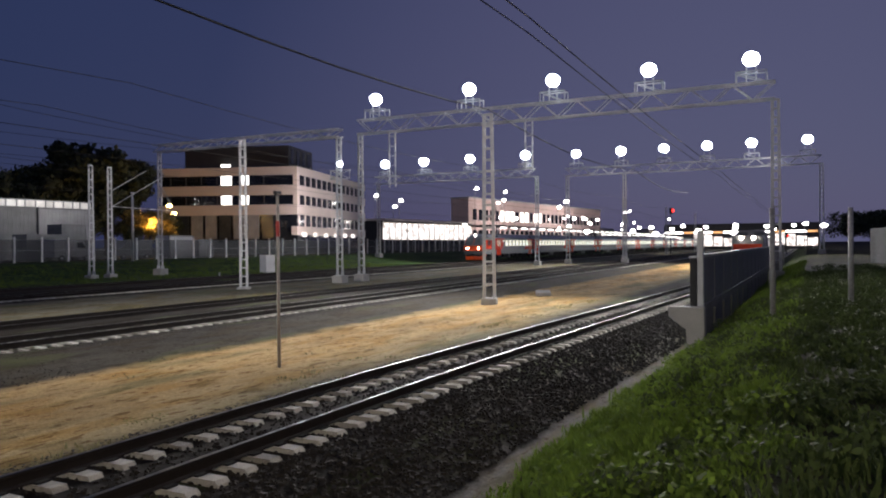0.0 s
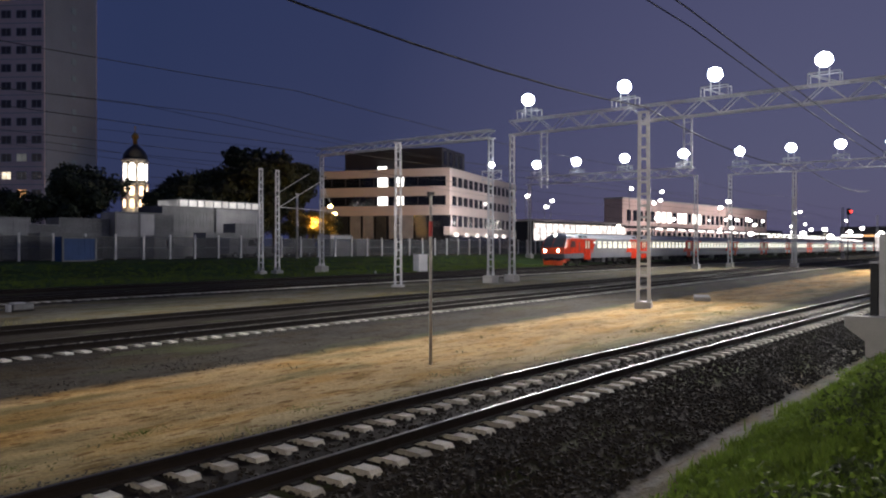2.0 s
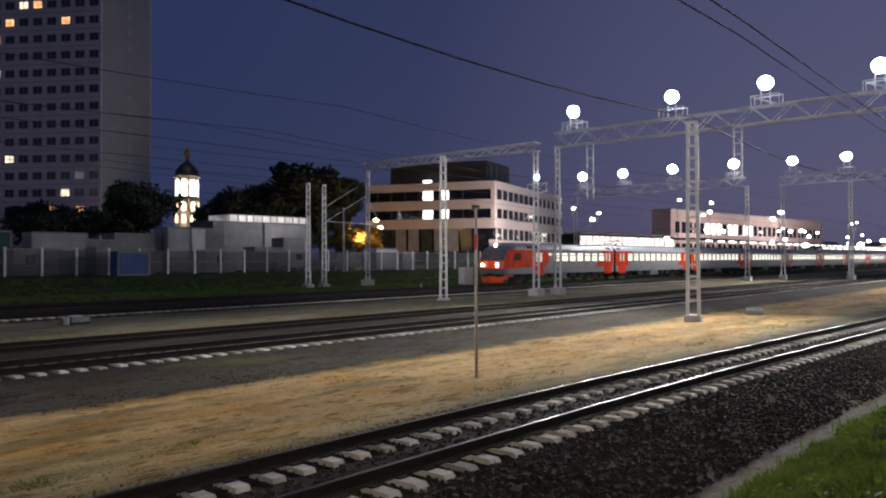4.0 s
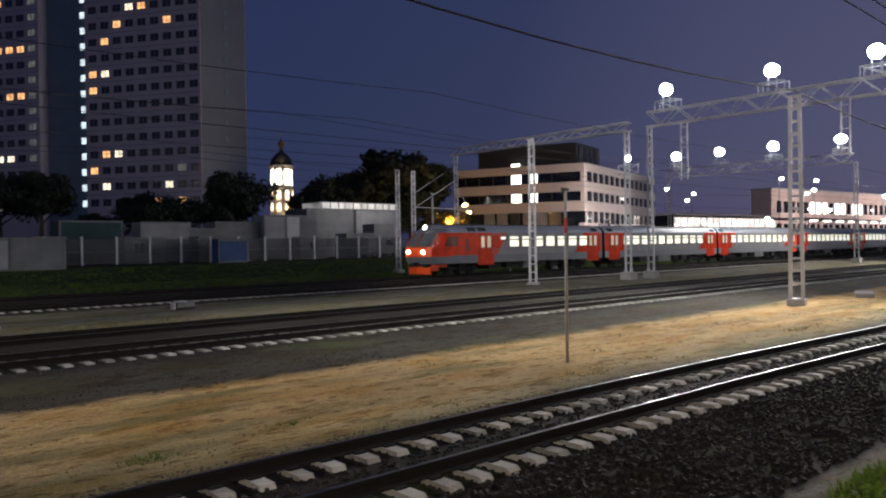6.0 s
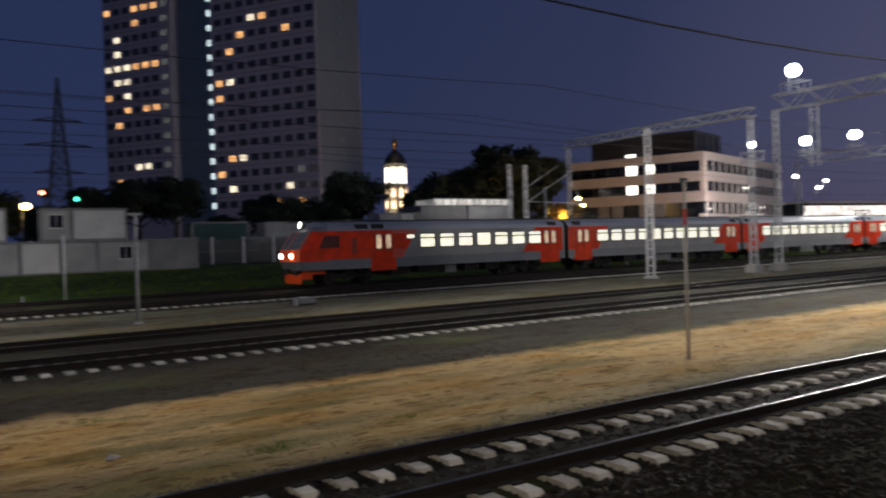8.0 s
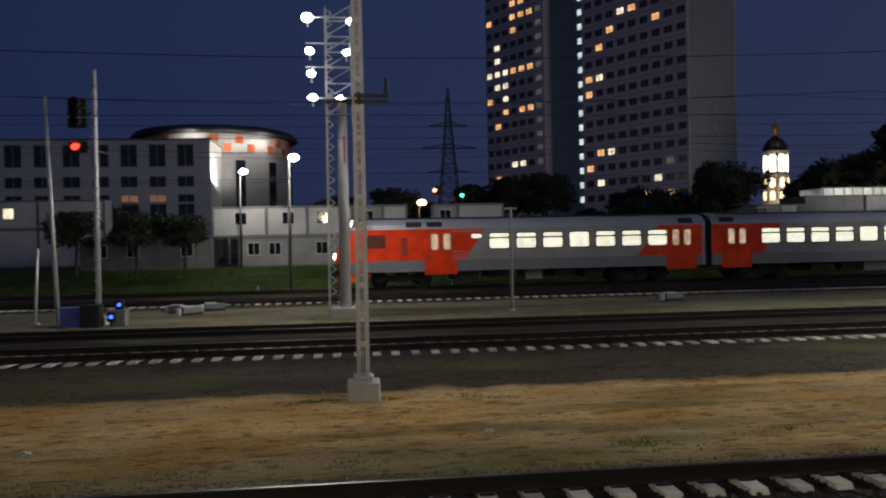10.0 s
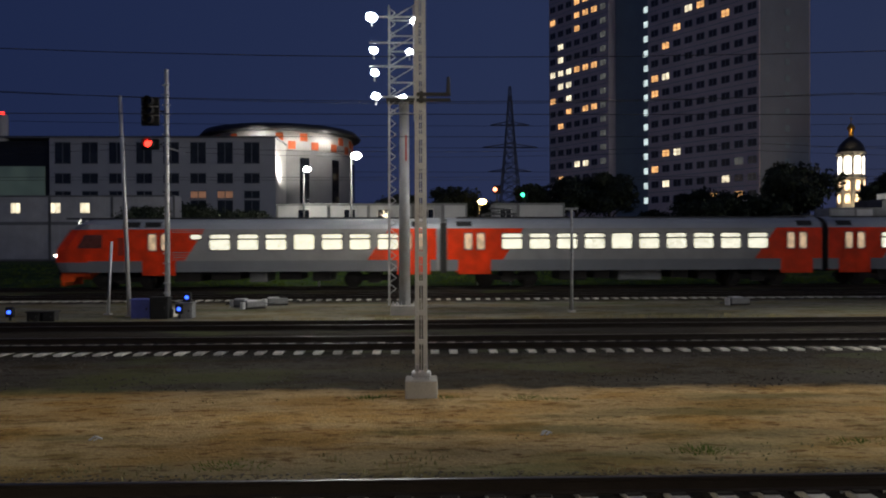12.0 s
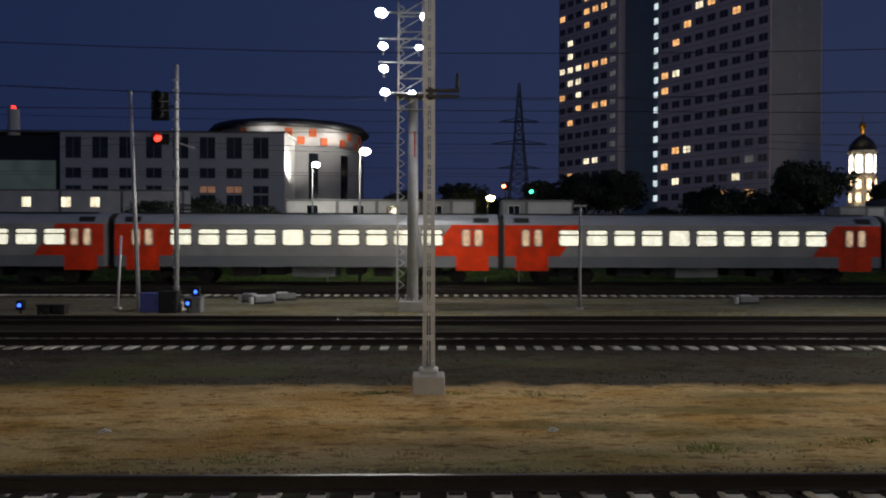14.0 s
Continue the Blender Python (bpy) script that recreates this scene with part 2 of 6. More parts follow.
# glass colour lightened to hold the reflections on the windscreen
CAB_GLASS = material("cab_glass_with_reflection", (.16, .17, .165), .08, 0, .3, 2, 6, 0)
GRILLE_RED = material("dark_red_grille", (.30, .03, .012), .6, 0, .3, 2, 20, .2)
CAB_SIDE_GLASS = material("cab_side_glass", (.13, .045, .035), .1, 0, .3, 2, 6, 0)
LIT_CAR = glow("lit_carriage_window", (1.0, .96, .78), 1.1, .5, 9.0)
LIT_DOOR = glow("lit_door_window", (1.0, .70, .46), .55, .6, 3.0)
HEADLIGHT = glow("headlight", (1.0, .82, .62), 70)
TOPLIGHT = glow("roof_headlight", (1.0, .95, .85), 7)
FLOOD = glow("floodlight_glass", (.90, .93, 1.0), 60)
STREET = glow("street_lamp_glass", (1.0, .93, .84), 40)
SODIUM = glow("sodium_lamp_glass", (1.0, .62, .22), 18)
RED_LIGHT = glow("red_signal_light", (1.0, .03, .02), 5)
BLUE_LIGHT = glow("blue_signal_light", (.03, .10, 1.0), 4)
GREEN_LIGHT = glow("green_signal_light", (.05, .9, .45), 5)
WIN_WARM = glow("warm_lit_window", (1.0, .50, .19), 1.25, .5, .9)
WIN_PALE = glow("pale_lit_window", (1.0, .86, .62), 1.35, .5, .9)
WIN_COLD = glow("cold_stair_window", (.75, .90, .92), 1.0, .4, .9)
WIN_DIM = glow("dim_lit_window", (.55, .55, .5), .16, .6, .9)
WIN_WHITE = glow("white_office_window", (1.0, .97, .88), 3.0, .3, .9)
SHOP_LIGHT = glow("bright_shop_front", (1.0, .90, .82), 1.7, .85, .8)
CANOPY_LIGHT = glow("canopy_strip_light", (1.0, .94, .88), 4.5)
# tower front lifted for haze, gable darkened to offset the floodlights on it
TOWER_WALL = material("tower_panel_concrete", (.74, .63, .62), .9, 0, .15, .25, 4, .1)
TOWER_SIDE = material("darkened_gable_concrete", (.25, .275, .31), .9, 0, .12, .2, 4, .1)
TOWER_RECESS = material("tower_recess_panel", (.26, .33, .36), .8, 0, .15, .3, 4, .1)
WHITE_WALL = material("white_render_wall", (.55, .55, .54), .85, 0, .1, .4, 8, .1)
OFFICE_BAND = material("pale_office_cladding", (.66, .58, .53), .8, 0, .08, .4, 8, .05)
OFFICE_DARK = material("dark_penthouse_cladding", (.034, .036, .042), .6, .2, .2, .4, 8, .05)
BRICK_WALL = material("pinkish_brick_wall", (.48, .37, .34), .9, 0, .18, .3, 9, .1)
ORANGE_PANEL = material("orange_facade_panel", (.60, .13, .045), .8, 0, .2, 1, 8, .1)
CONTAINER_MID = material("dull_cabin_steel", (.31, .315, .32), .65, .1, .45, .45, 12, .15)
SHED_WALL = material("weathered_shed_panel", (.20, .205, .205), .8, 0, .55, .35, 6, .15)
# white drum wall coloured grey to look dim beneath the lit band
DRUM_WALL = material("dimmed_drum_render", (.26, .26, .265), .9, 0, .15, .4, 8, .1)
CONTAINER = material("white_cabin_steel", (.50, .505, .51), .6, .1, .25, .7, 12, .15)
CONTAINER_GREY = material("grey_cabin_steel", (.19, .195, .20), .6, .1, .4, .7, 12, .15)
BLUE_BOX = material("blue_container_paint", (.03, .08, .22), .6, .1, .25, .9, 12, .1)
FENCE_GREY = material("grey_fence_panel", (.14, .145, .147), .7, .2, .25, .5, 12, .2)
FENCE_GREY.node_tree.nodes["Principled BSDF"].inputs["Alpha"].default_value = 0.42
FENCE_POST = material("pale_fence_post", (.68, .68, .66), .8, 0, .2, 2, 20, .1)
BARRIER = material("dark_barrier_panel", (.19, .185, .18), .7, .1, .25, .8, 15, .15)
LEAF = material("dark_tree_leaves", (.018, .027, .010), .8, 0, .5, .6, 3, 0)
# brighter yellow leaf copy that holds the sodium light in its colour
LEAF_LIT = material("lamplit_maple_leaves", (.20, .15, .03), .8, 0, .4, .6, 3, 0)
BARK = material("tree_bark", (.07, .055, .04), .95, 0, .4, 3, 20, .5)
GRASS = material("grass_blades", (.11, .165, .022), .75, 0, .5, .5, 6, 0, sheer=.5)
DRY_GRASS = material("dry_grass_blades", (.26, .23, .11), .85, 0, .4, .8, 6, 0, sheer=.5)
GOLD = material("gilded_metal", (.75, .45, .10), .3, 1, .15, 2, 10, .05)
DOME = material("dark_dome_sheet", (.04, .045, .05), .4, .6, .2, 1, 8, .05)
CHURCH = material("church_plaster", (.75, .68, .55), .9, 0, .1, .4, 6, .1)
# pane colour raised so the tower's dark windows look hazed
TOWER_GLASS = material("hazed_tower_window", (.085, .075, .08), .25, 0, .4, .9, 5, 0)
HALL_GLASS = material("grey_hall_window", (.045, .052, .056), .2, 0, .4, .5, 5, 0)
# steel colour paled to carry the haze in front of the pylon
PYLON_STEEL = material("hazed_pylon_steel", (.12, .13, .155), .7, .4, .2, 1, 8, 0)


# ---- mesh helpers ----
def box(bm, x0, x1, y0, y1, z0, z1, mi=0):
    v = [bm.verts.new(p) for p in ((x0, y0, z0), (x1, y0, z0), (x1, y1, z0), (x0, y1, z0), (x0, y0, z1), (x1, y0, z1), (x1, y1, z1), (x0, y1, z1))]
    for q in ((0, 3, 2, 1), (4, 5, 6, 7), (0, 1, 5, 4), (1, 2, 6, 5), (2, 3, 7, 6), (3, 0, 4, 7)):
        bm.faces.new([v[i] for i in q]).material_index = mi
    return bm


def bar(bm, a, b, w, d=None, mi=0):
    """A straight square bar from a to b."""
    a, b = Vector(a), Vector(b)
    d = d or w
    ax = (b - a).normalized()
    side = ax.cross(Vector((0, 0, 1)) if abs(ax.z) < 0.95 else Vector((1, 0, 0))).normalized()
    up = side.cross(ax)
    ring = []
    for p in (a, b):
        ring.append([bm.verts.new(p + side * sx * w / 2 + up * sy * d / 2) for sx, sy in ((-1, -1), (1, -1), (1, 1), (-1, 1))])
    for i in range(4):
        bm.faces.new((ring[0][i], ring[0][(i + 1) % 4], ring[1][(i + 1) % 4], ring[1][i])).material_index = mi
    bm.faces.new(ring[0][::-1]).material_index = mi
    bm.faces.new(ring[1]).material_index = mi
    return bm


def tube(bm, a, b, r0, r1=None, n=10, caps=True):
    a, b = Vector(a), Vector(b)
    r1 = r0 if r1 is None else r1
    ax = (b - a).normalized()
    side = ax.cross(Vector((0, 0, 1)) if abs(ax.z) < 0.95 else Vector((1, 0, 0))).normalized()
    up = side.cross(ax)
    rings = []
    for p, r in ((a, r0), (b, r1)):
        rings.append([bm.verts.new(p + (side * math.cos(2 * math.pi * i / n) + up * math.sin(2 * math.pi * i / n)) * r) for i in range(n)])
    for i in range(n):
        bm.faces.new((rings[0][i], rings[0][(i + 1) % n], rings[1][(i + 1) % n], rings[1][i]))
    if caps:
        bm.faces.new(rings[0][::-1])
        bm.faces.new(rings[1])
    return bm


def lathe(bm, profile, n=16, centre=(0, 0)):
    rings = []
    for r, z in profile:
        rings.append([bm.verts.new((centre[0] + r * math.cos(2 * math.pi * i / n), centre[1] + r * math.sin(2 * math.pi * i / n), z)) for i in range(n)])
    for a, b in zip(rings, rings[1:]):
        for i in range(n):
            bm.faces.new((a[i], a[(i + 1) % n], b[(i + 1) % n], b[i]))
    bm.faces.new(rings[0][::-1])
    bm.faces.new(rings[-1])
    return bm


def extrude_x(bm, outline, x0, x1, mi=0):
    """A closed outline of (y, z) drawn out along x."""
    a = [bm.verts.new((x0, y, z)) for y, z in outline]
    b = [bm.verts.new((x1, y, z)) for y, z in outline]
    k = len(outline)
    for i in range(k):
        bm.faces.new((a[i], a[(i + 1) % k], b[(i + 1) % k], b[i])).material_index = mi
    bm.faces.new(a[::-1]).material_index = mi
    bm.faces.new(b).material_index = mi
    return bm


def prism(bm, outline, z0, z1):
    """A closed outline of (x, y) drawn up."""
    a = [bm.verts.new((x, y, z0)) for x, y in outline]
    b = [bm.verts.new((x, y, z1)) for x, y in outline]
    k = len(outline)
    for i in range(k):
        bm.faces.new((a[i], a[(i + 1) % k], b[(i + 1) % k], b[i]))
    bm.faces.new(a[::-1])
    bm.faces.new(b)
    return bm


def mesh_of(name, bm, mats, smooth=False, bevel=0.0):
    if bevel:
        bmesh.ops.bevel(bm, geom=bm.edges[:], offset=bevel, segments=1, affect="EDGES")
    bmesh.ops.recalc_face_normals(bm, faces=bm.faces)
    me = bpy.data.meshes.new(name)
    bm.to_mesh(me)
    bm.free()
    for m in mats if isinstance(mats, (list, tuple)) else [mats]:
        me.materials.append(m)
    if smooth:
        for p in me.polygons:
            p.use_smooth = True
    return me


def part(name, bm, mats, parent, label="", smooth=False, bevel=0.0):
    ob = new(name, bm if isinstance(bm, bpy.types.Mesh) else mesh_of(name, bm, mats, smooth, bevel))
    ob.parent = parent
    if label:
        tagged(ob, label)
    return ob


def placed(ob, m):
    ob.matrix_basis = m
    return ob


def thing(name, label, category, group="", m=None, kind=""):
    ob = new(name)
    ob.empty_display_size = 0.3
    if m is not None:
        ob.matrix_basis = m
    return tagged(ob, label, category, group, kind)


def B():
    return bmesh.new()


# ---- ground ----
PROFILE = [(-3000, 1.2), (-30, 1.1), (-1.5, 1.0), (0.3, .92), (1.2, .55), (2.2, 0.0), (3.3, -.75), (4.1, -.95), (4.7, -.95), (6.0, -.39), (6.45, -.275), (7.3, -.262), (7.86, -.25), (8.4, -.262), (9.3, -.275),
           (9.8, -.33), (12, -.4), (16.4, -.45), (18.6, -.33), (19.7, -.235), (22.95, -.235), (23.3, -.165), (25.3, -.165), (25.5, -.235), (28.0, -.235), (28.8, -.31), (38.7, -.31), (39.4, -.235),
           (42.4, -.22), (43.4, .02), (44.15, .02), (44.3, -.04), (46.8, -.04), (48.3, -.15), (51, 0.05), (55.5, .15), (59, .7), (62, 1.2), (70, 1.3), (3500, 1.3)]


def bend(x):
    """How far the siding and the bank swing towards the barrier."""
    return -.055 * (math.hypot(x - 14, 4) + (x - 14)) / 2 if x < 60 else -2.54


def ground_z(y):
    for (y0, z0), (y1, z1) in zip(PROFILE, PROFILE[1:]):
        if y <= y1:
            return z0 + (z1 - z0) * (y - y0) / (y1 - y0)
    return PROFILE[-1][1]


def build_ground():
    ys = [-3000, -300, -60, -30] + [-12 + 0.6 * i for i in range(18)] + [p[0] for p in PROFILE if -1.6 < p[0] < 71] + [x for x in np.arange(-0.5, 20, 0.45)] + list(range(21, 72, 2)) + [80, 100, 150, 300, 800, 3500]
    ys = sorted({round(float(y), 2) for y in ys})
    xs = [-3000, -600, -200, -100, -60] + list(range(-40, -14, 4)) + [round(-12 + 0.8 * i, 2) for i in range(80)] + list(range(56, 140, 6)) + [150, 180, 220, 300, 400, 600, 1000, 3500]
    bm = B()
    grid = []
    for y in ys:
        row = []
        for x in xs:
            z = ground_z(y)
            rough = 0.0
            if -12 < y < 6 and -30 < x < 60:
                rough = 0.09 if y < 3.8 else 0.03
            elif 10 < y < 19:
                rough = 0.04
            z += rough * noise.noise(Vector((x * 0.9, y * 0.9, 0))) + rough * 0.6 * noise.noise(Vector((x * 2.7, y * 2.7, 5)))
            shift = bend(x) if 3.3 < y < 10 else (bend(x) * .6 if 10 <= y < 19.4 else 0)
            row.append(bm.verts.new((x, y + shift, z)))
        grid.append(row)
    for a, b in zip(grid, grid[1:]):
        for i in range(len(xs) - 1):
            bm.faces.new((a[i], a[i + 1], b[i + 1], b[i]))
    ob = new("ground", mesh_of("ground", bm, GROUND, smooth=True))
    tagged(ob, "railway yard ground of sand, dark ballast, gravel and turf", "ground", kind="structure")


build_ground()


# ---- tracks ----
SPACING = 0.528


def sleeper_mesh():
    bm = B()
    # raised under each rail, lower in the middle, with sloping ends
    outline = [(-1.27, -.22), (1.27, -.22), (1.27, -.05), (1.22, 0), (0.40, 0), (0.32, -.13), (-0.32, -.13), (-0.40, 0), (-1.22, 0), (-1.27, -.05)]
    extrude_x(bm, outline, -.108, .108)
    return mesh_of("sleeper", bm, SLEEPER)


SLEEPER_MESH = sleeper_mesh()


def rail_mesh(x0, x1, bent=False):
    outline = [(-.075, -.18), (.075, -.18), (.075, -.168), (.012, -.15), (.009, -.05), (.036, -.035), (.036, -.004), (.030, 0), (-.030, 0), (-.036, -.004), (-.036, -.035), (-.009, -.05), (-.012, -.15), (-.075, -.168)]
    bm = B()
    stations = [x0] + ([float(v) for v in range(0, 62, 2)] if bent else []) + [x1]
    rings = [[bm.verts.new((x, y + (bend(x) if bent else 0), z)) for y, z in outline] for x in stations]
    k = len(outline)
    for a, b in zip(rings, rings[1:]):
        for i in range(k):
            bm.faces.new((a[i], a[(i + 1) % k], b[(i + 1) % k], b[i]))
    bm.faces.new(rings[0][::-1])
    bm.faces.new(rings[-1])
    bm.normal_update()
    for f in bm.faces:
        f.material_index = 0 if f.calc_center_median().z > -.0041 and abs(f.normal.z) > .1 else 1
    return mesh_of("rail", bm, [RAIL, RAIL_SIDE])


def fastening_mesh():
    bm = B()
    box(bm, -.09, .09, -.15, .15, -.19, -.166)
    return mesh_of("fastening", bm, UNDER)


RAIL_MESH = rail_mesh(-90, 520)
BENT_RAIL_MESH = rail_mesh(-90, 300, True)
FASTENING_MESH = fastening_mesh()


def railway_track(y, z, x_near, count, label, clips=False, bent=False):
    t = thing("railway_track", label, "railway track", "tracks of the yard", pose(0, y, z))
    for s in (-1, 1):
        part("rail", BENT_RAIL_MESH if bent else RAIL_MESH, None, t).location = (0, s * .795, 0)
    for i in range(count):
        s = part("sleeper", SLEEPER_MESH, None, t)
        sx = x_near + i * SPACING + random.uniform(-.02, .02)
        s.location = (sx, random.uniform(-.02, .02) + (bend(sx) if bent else 0), -.19 + random.uniform(-.01, .005))
        s.rotation_euler = (0, 0, random.uniform(-.012, .012))
        if clips and i < 70:
            for side in (-1, 1):
                part("fastening", FASTENING_MESH, None, t).location = (sx, side * .795 + (bend(sx) if bent else 0), 0)
    # the rest of the sleepers, too far off to tell apart
    verts, faces = [], []
    x = x_near - SPACING
    xs = []
    while x > -80:
        xs.append(x)
        x -= SPACING
    x = x_near + count * SPACING
    while x < 330:
        xs.append(x)
        x += SPACING
    for x in xs:
        k = len(verts)
        for dx in (-.125, .125):
            o = bend(x) if bent else 0
            verts += [(x + dx, o - 1.35, -.41), (x + dx, o + 1.35, -.41), (x + dx, o + 1.35, -.19), (x + dx, o - 1.35, -.19)]
        faces += [(k, k + 1, k + 2, k + 3), (k + 7, k + 6, k + 5, k + 4), (k + 3, k + 2, k + 6, k + 7), (k, k + 3, k + 7, k + 4), (k + 1, k + 5, k + 6, k + 2)]
    me = bpy.data.meshes.new("far_sleeper_run")
    me.from_pydata(verts, [], faces)
    me.materials.append(SLEEPER)
    tagged(part("far_sleeper_run", me, None, t), kind="stuff")
    return t


railway_track(7.86, 0, -9.19, 220, "near siding track with concrete sleepers and worn rails", True, True)
railway_track(21.43, 0, -16, 240, "main line track with rails shining under floodlights")
railway_track(26.25, 0, -18, 150, "main line track in dark ballast")
railway_track(40.9, 0, -26, 220, "empty track beside the grey gravel strip")
railway_track(45.0, .2, -30, 200, "raised track on which the train runs")


# ---- scattered ballast and grass ----
SCRUB = material("scrub_leaves", (.045, .065, .016), .8, 0, .5, .5, 6, 0, sheer=.35)
def scatter_stones(name, n, xr, yr, size, seed, label, bays=False, mat=STONE):
    rng = np.random.default_rng(seed)
    base = np.array([(-1, -1, -.7), (1, -1, -.6), (1, 1, -.7), (-1, 1, -.6), (-.7, -.8, .7), (.8, -.6, .6), (.6, .8, .75), (-.8, .7, .6)])
    quads = np.array([(0, 3, 2, 1), (4, 5, 6, 7), (0, 1, 5, 4), (1, 2, 6, 5), (2, 3, 7, 6), (3, 0, 4, 7)])
    px = rng.uniform(*xr, n)
    py = rng.uniform(*yr, n)
    if bays:
        # stones lie in the bays between sleepers
        off = np.abs(py - 7.86)
        mid = -9 + (np.floor((px + 9) / SPACING) + .5) * SPACING + rng.uniform(-.12, .12, n)
        px = np.where((off > .38) & (off < 1.42), mid, px)
    pz = np.array([ground_z(v) for v in py])
    verts = np.empty((n, 8, 3))
    for i in range(n):
        s = size * rng.uniform(.5, 1.25)
        a, b = rng.uniform(0, 6.28, 2)
        ca, sa, cb, sb = math.cos(a), math.sin(a), math.cos(b), math.sin(b)
        r = np.array([[ca, -sa, 0], [sa, ca, 0], [0, 0, 1]]) @ np.array([[1, 0, 0], [0, cb, -sb], [0, sb, cb]])
        verts[i] = (base * s * rng.uniform(.6, 1.2, (8, 3))) @ r.T + (px[i], py[i] + (bend(px[i]) if py[i] < 10 else 0), pz[i] + (.3 if mat is STONE else -.35) * s)
    me = bpy.data.meshes.new(name)
    me.from_pydata(verts.reshape(-1, 3).tolist(), [], (quads[None] + 8 * np.arange(n)[:, None, None]).reshape(-1, 4).tolist())
    me.materials.append(mat)
    tagged(new(name, me), label, "ballast", kind="stuff")


scatter_stones("ballast_stones", 16000, (-8, 34), (4.75, 6.6), .032, 1, "crushed grey ballast stones beside the near track")
scatter_stones("ballast_stones", 9000, (-8, 34), (6.5, 9.5), .028, 2, "crushed ballast stones between concrete sleepers", True)
scatter_stones("ballast_stones", 5500, (-14, 46), (16.3, 20.2), .027, 3, "crushed grey ballast stones on the shoulder", False, SHOULDER_STONE)
scatter_stones("gravel_stones", 3500, (-10, 30), (9.3, 10.0), .022, 4, "loose gravel at the edge of the sand", False, SHOULDER_STONE)


def scatter_blades(name, clumps, per, xr, yr, height, mat, seed, label, keep=None):
    rng = np.random.default_rng(seed)
    verts, faces = [], []
    for _ in range(clumps):
        cx, cy = rng.uniform(*xr), rng.uniform(*yr)
        if keep and not keep(cx, cy):
            continue
        hz = height * (0.55 + 0.9 * max(0.0, noise.noise(Vector((cx * .6, cy * .6, seed))) + .35))
        for _ in range(per):
            x, y = cx + rng.normal(0, .10), cy + rng.normal(0, .10)
            z = ground_z(y) - .03
            if 3.3 < y < 10:
                y += bend(x)
            a = rng.uniform(0, 6.28)
            h = hz * rng.uniform(.5, 1.2)
            w = .010 + .014 * rng.random()
            lean = h * rng.uniform(.15, .7)
            ux, uy = math.cos(a), math.sin(a)
            k = len(verts)
            verts += [(x - uy * w, y + ux * w, z), (x + uy * w, y - ux * w, z),
                      (x + ux * lean * .35 - uy * w * .7, y + uy * lean * .35 + ux * w * .7, z + h * .6), (x + ux * lean * .35 + uy * w * .7, y + uy * lean * .35 - ux * w * .7, z + h * .6),
                      (x + ux * lean, y + uy * lean, z + h)]
            faces += [(k, k + 1, k + 3, k + 2), (k + 2, k + 3, k + 4)]
    me = bpy.data.meshes.new(name)
    me.from_pydata(verts, [], faces)
    me.materials.append(mat)
    tagged(new(name, me), label, "grass", kind="stuff")


def bank(x, y):
    return .35 + .3 * noise.noise(Vector((x * .5, 9, 3))) < y < 4.15 + .25 * noise.noise(Vector((x * .7, 0, 3)))


scatter_blades("bank_grass", 9000, 11, (2, 30), (0, 4.3), .22, GRASS, 11, "lush green grass on the bank beside the track", bank)
scatter_blades("bank_grass", 4500, 9, (30, 75), (-3.0, 3.2), .26, GRASS, 12, "green grass on the bank behind the barrier", bank)
scatter_blades("weeds", 600, 7, (-12, 45), (9.4, 11.2), .10, DRY_GRASS, 13, "dry weeds along the edge of the sand", lambda x, y: noise.noise(Vector((x * .4, y * .8, 1))) > 0.0)
scatter_blades("bank_scrub", 1500, 22, (4, 46), (-7, 3.4), .24, SCRUB, 21, "dark scrubby weeds on the bank", lambda x, y: noise.noise(Vector((x * .35, y * .8, 12))) > -.12)
scatter_blades("path_grass", 6000, 9, (3.5, 50), (-9, .6), .13, SCRUB, 22, "low dark grass over the path on the bank")
scatter_blades("weeds", 160, 7, (-10, 40), (10.5, 16.3), .07, DRY_GRASS, 14, "sparse dry weeds on the sand", lambda x, y: noise.noise(Vector((x * .25, y * .7, 7))) > .22)
scatter_blades("weeds", 900, 7, (-25, 60), (28.3, 29.6), .22, DRY_GRASS, 15, "pale dry grass strip along the track")
scatter_blades("lineside_grass", 6500, 8, (-40, 90), (48.6, 62), .22, GRASS, 16, "green grass slope behind the tracks")


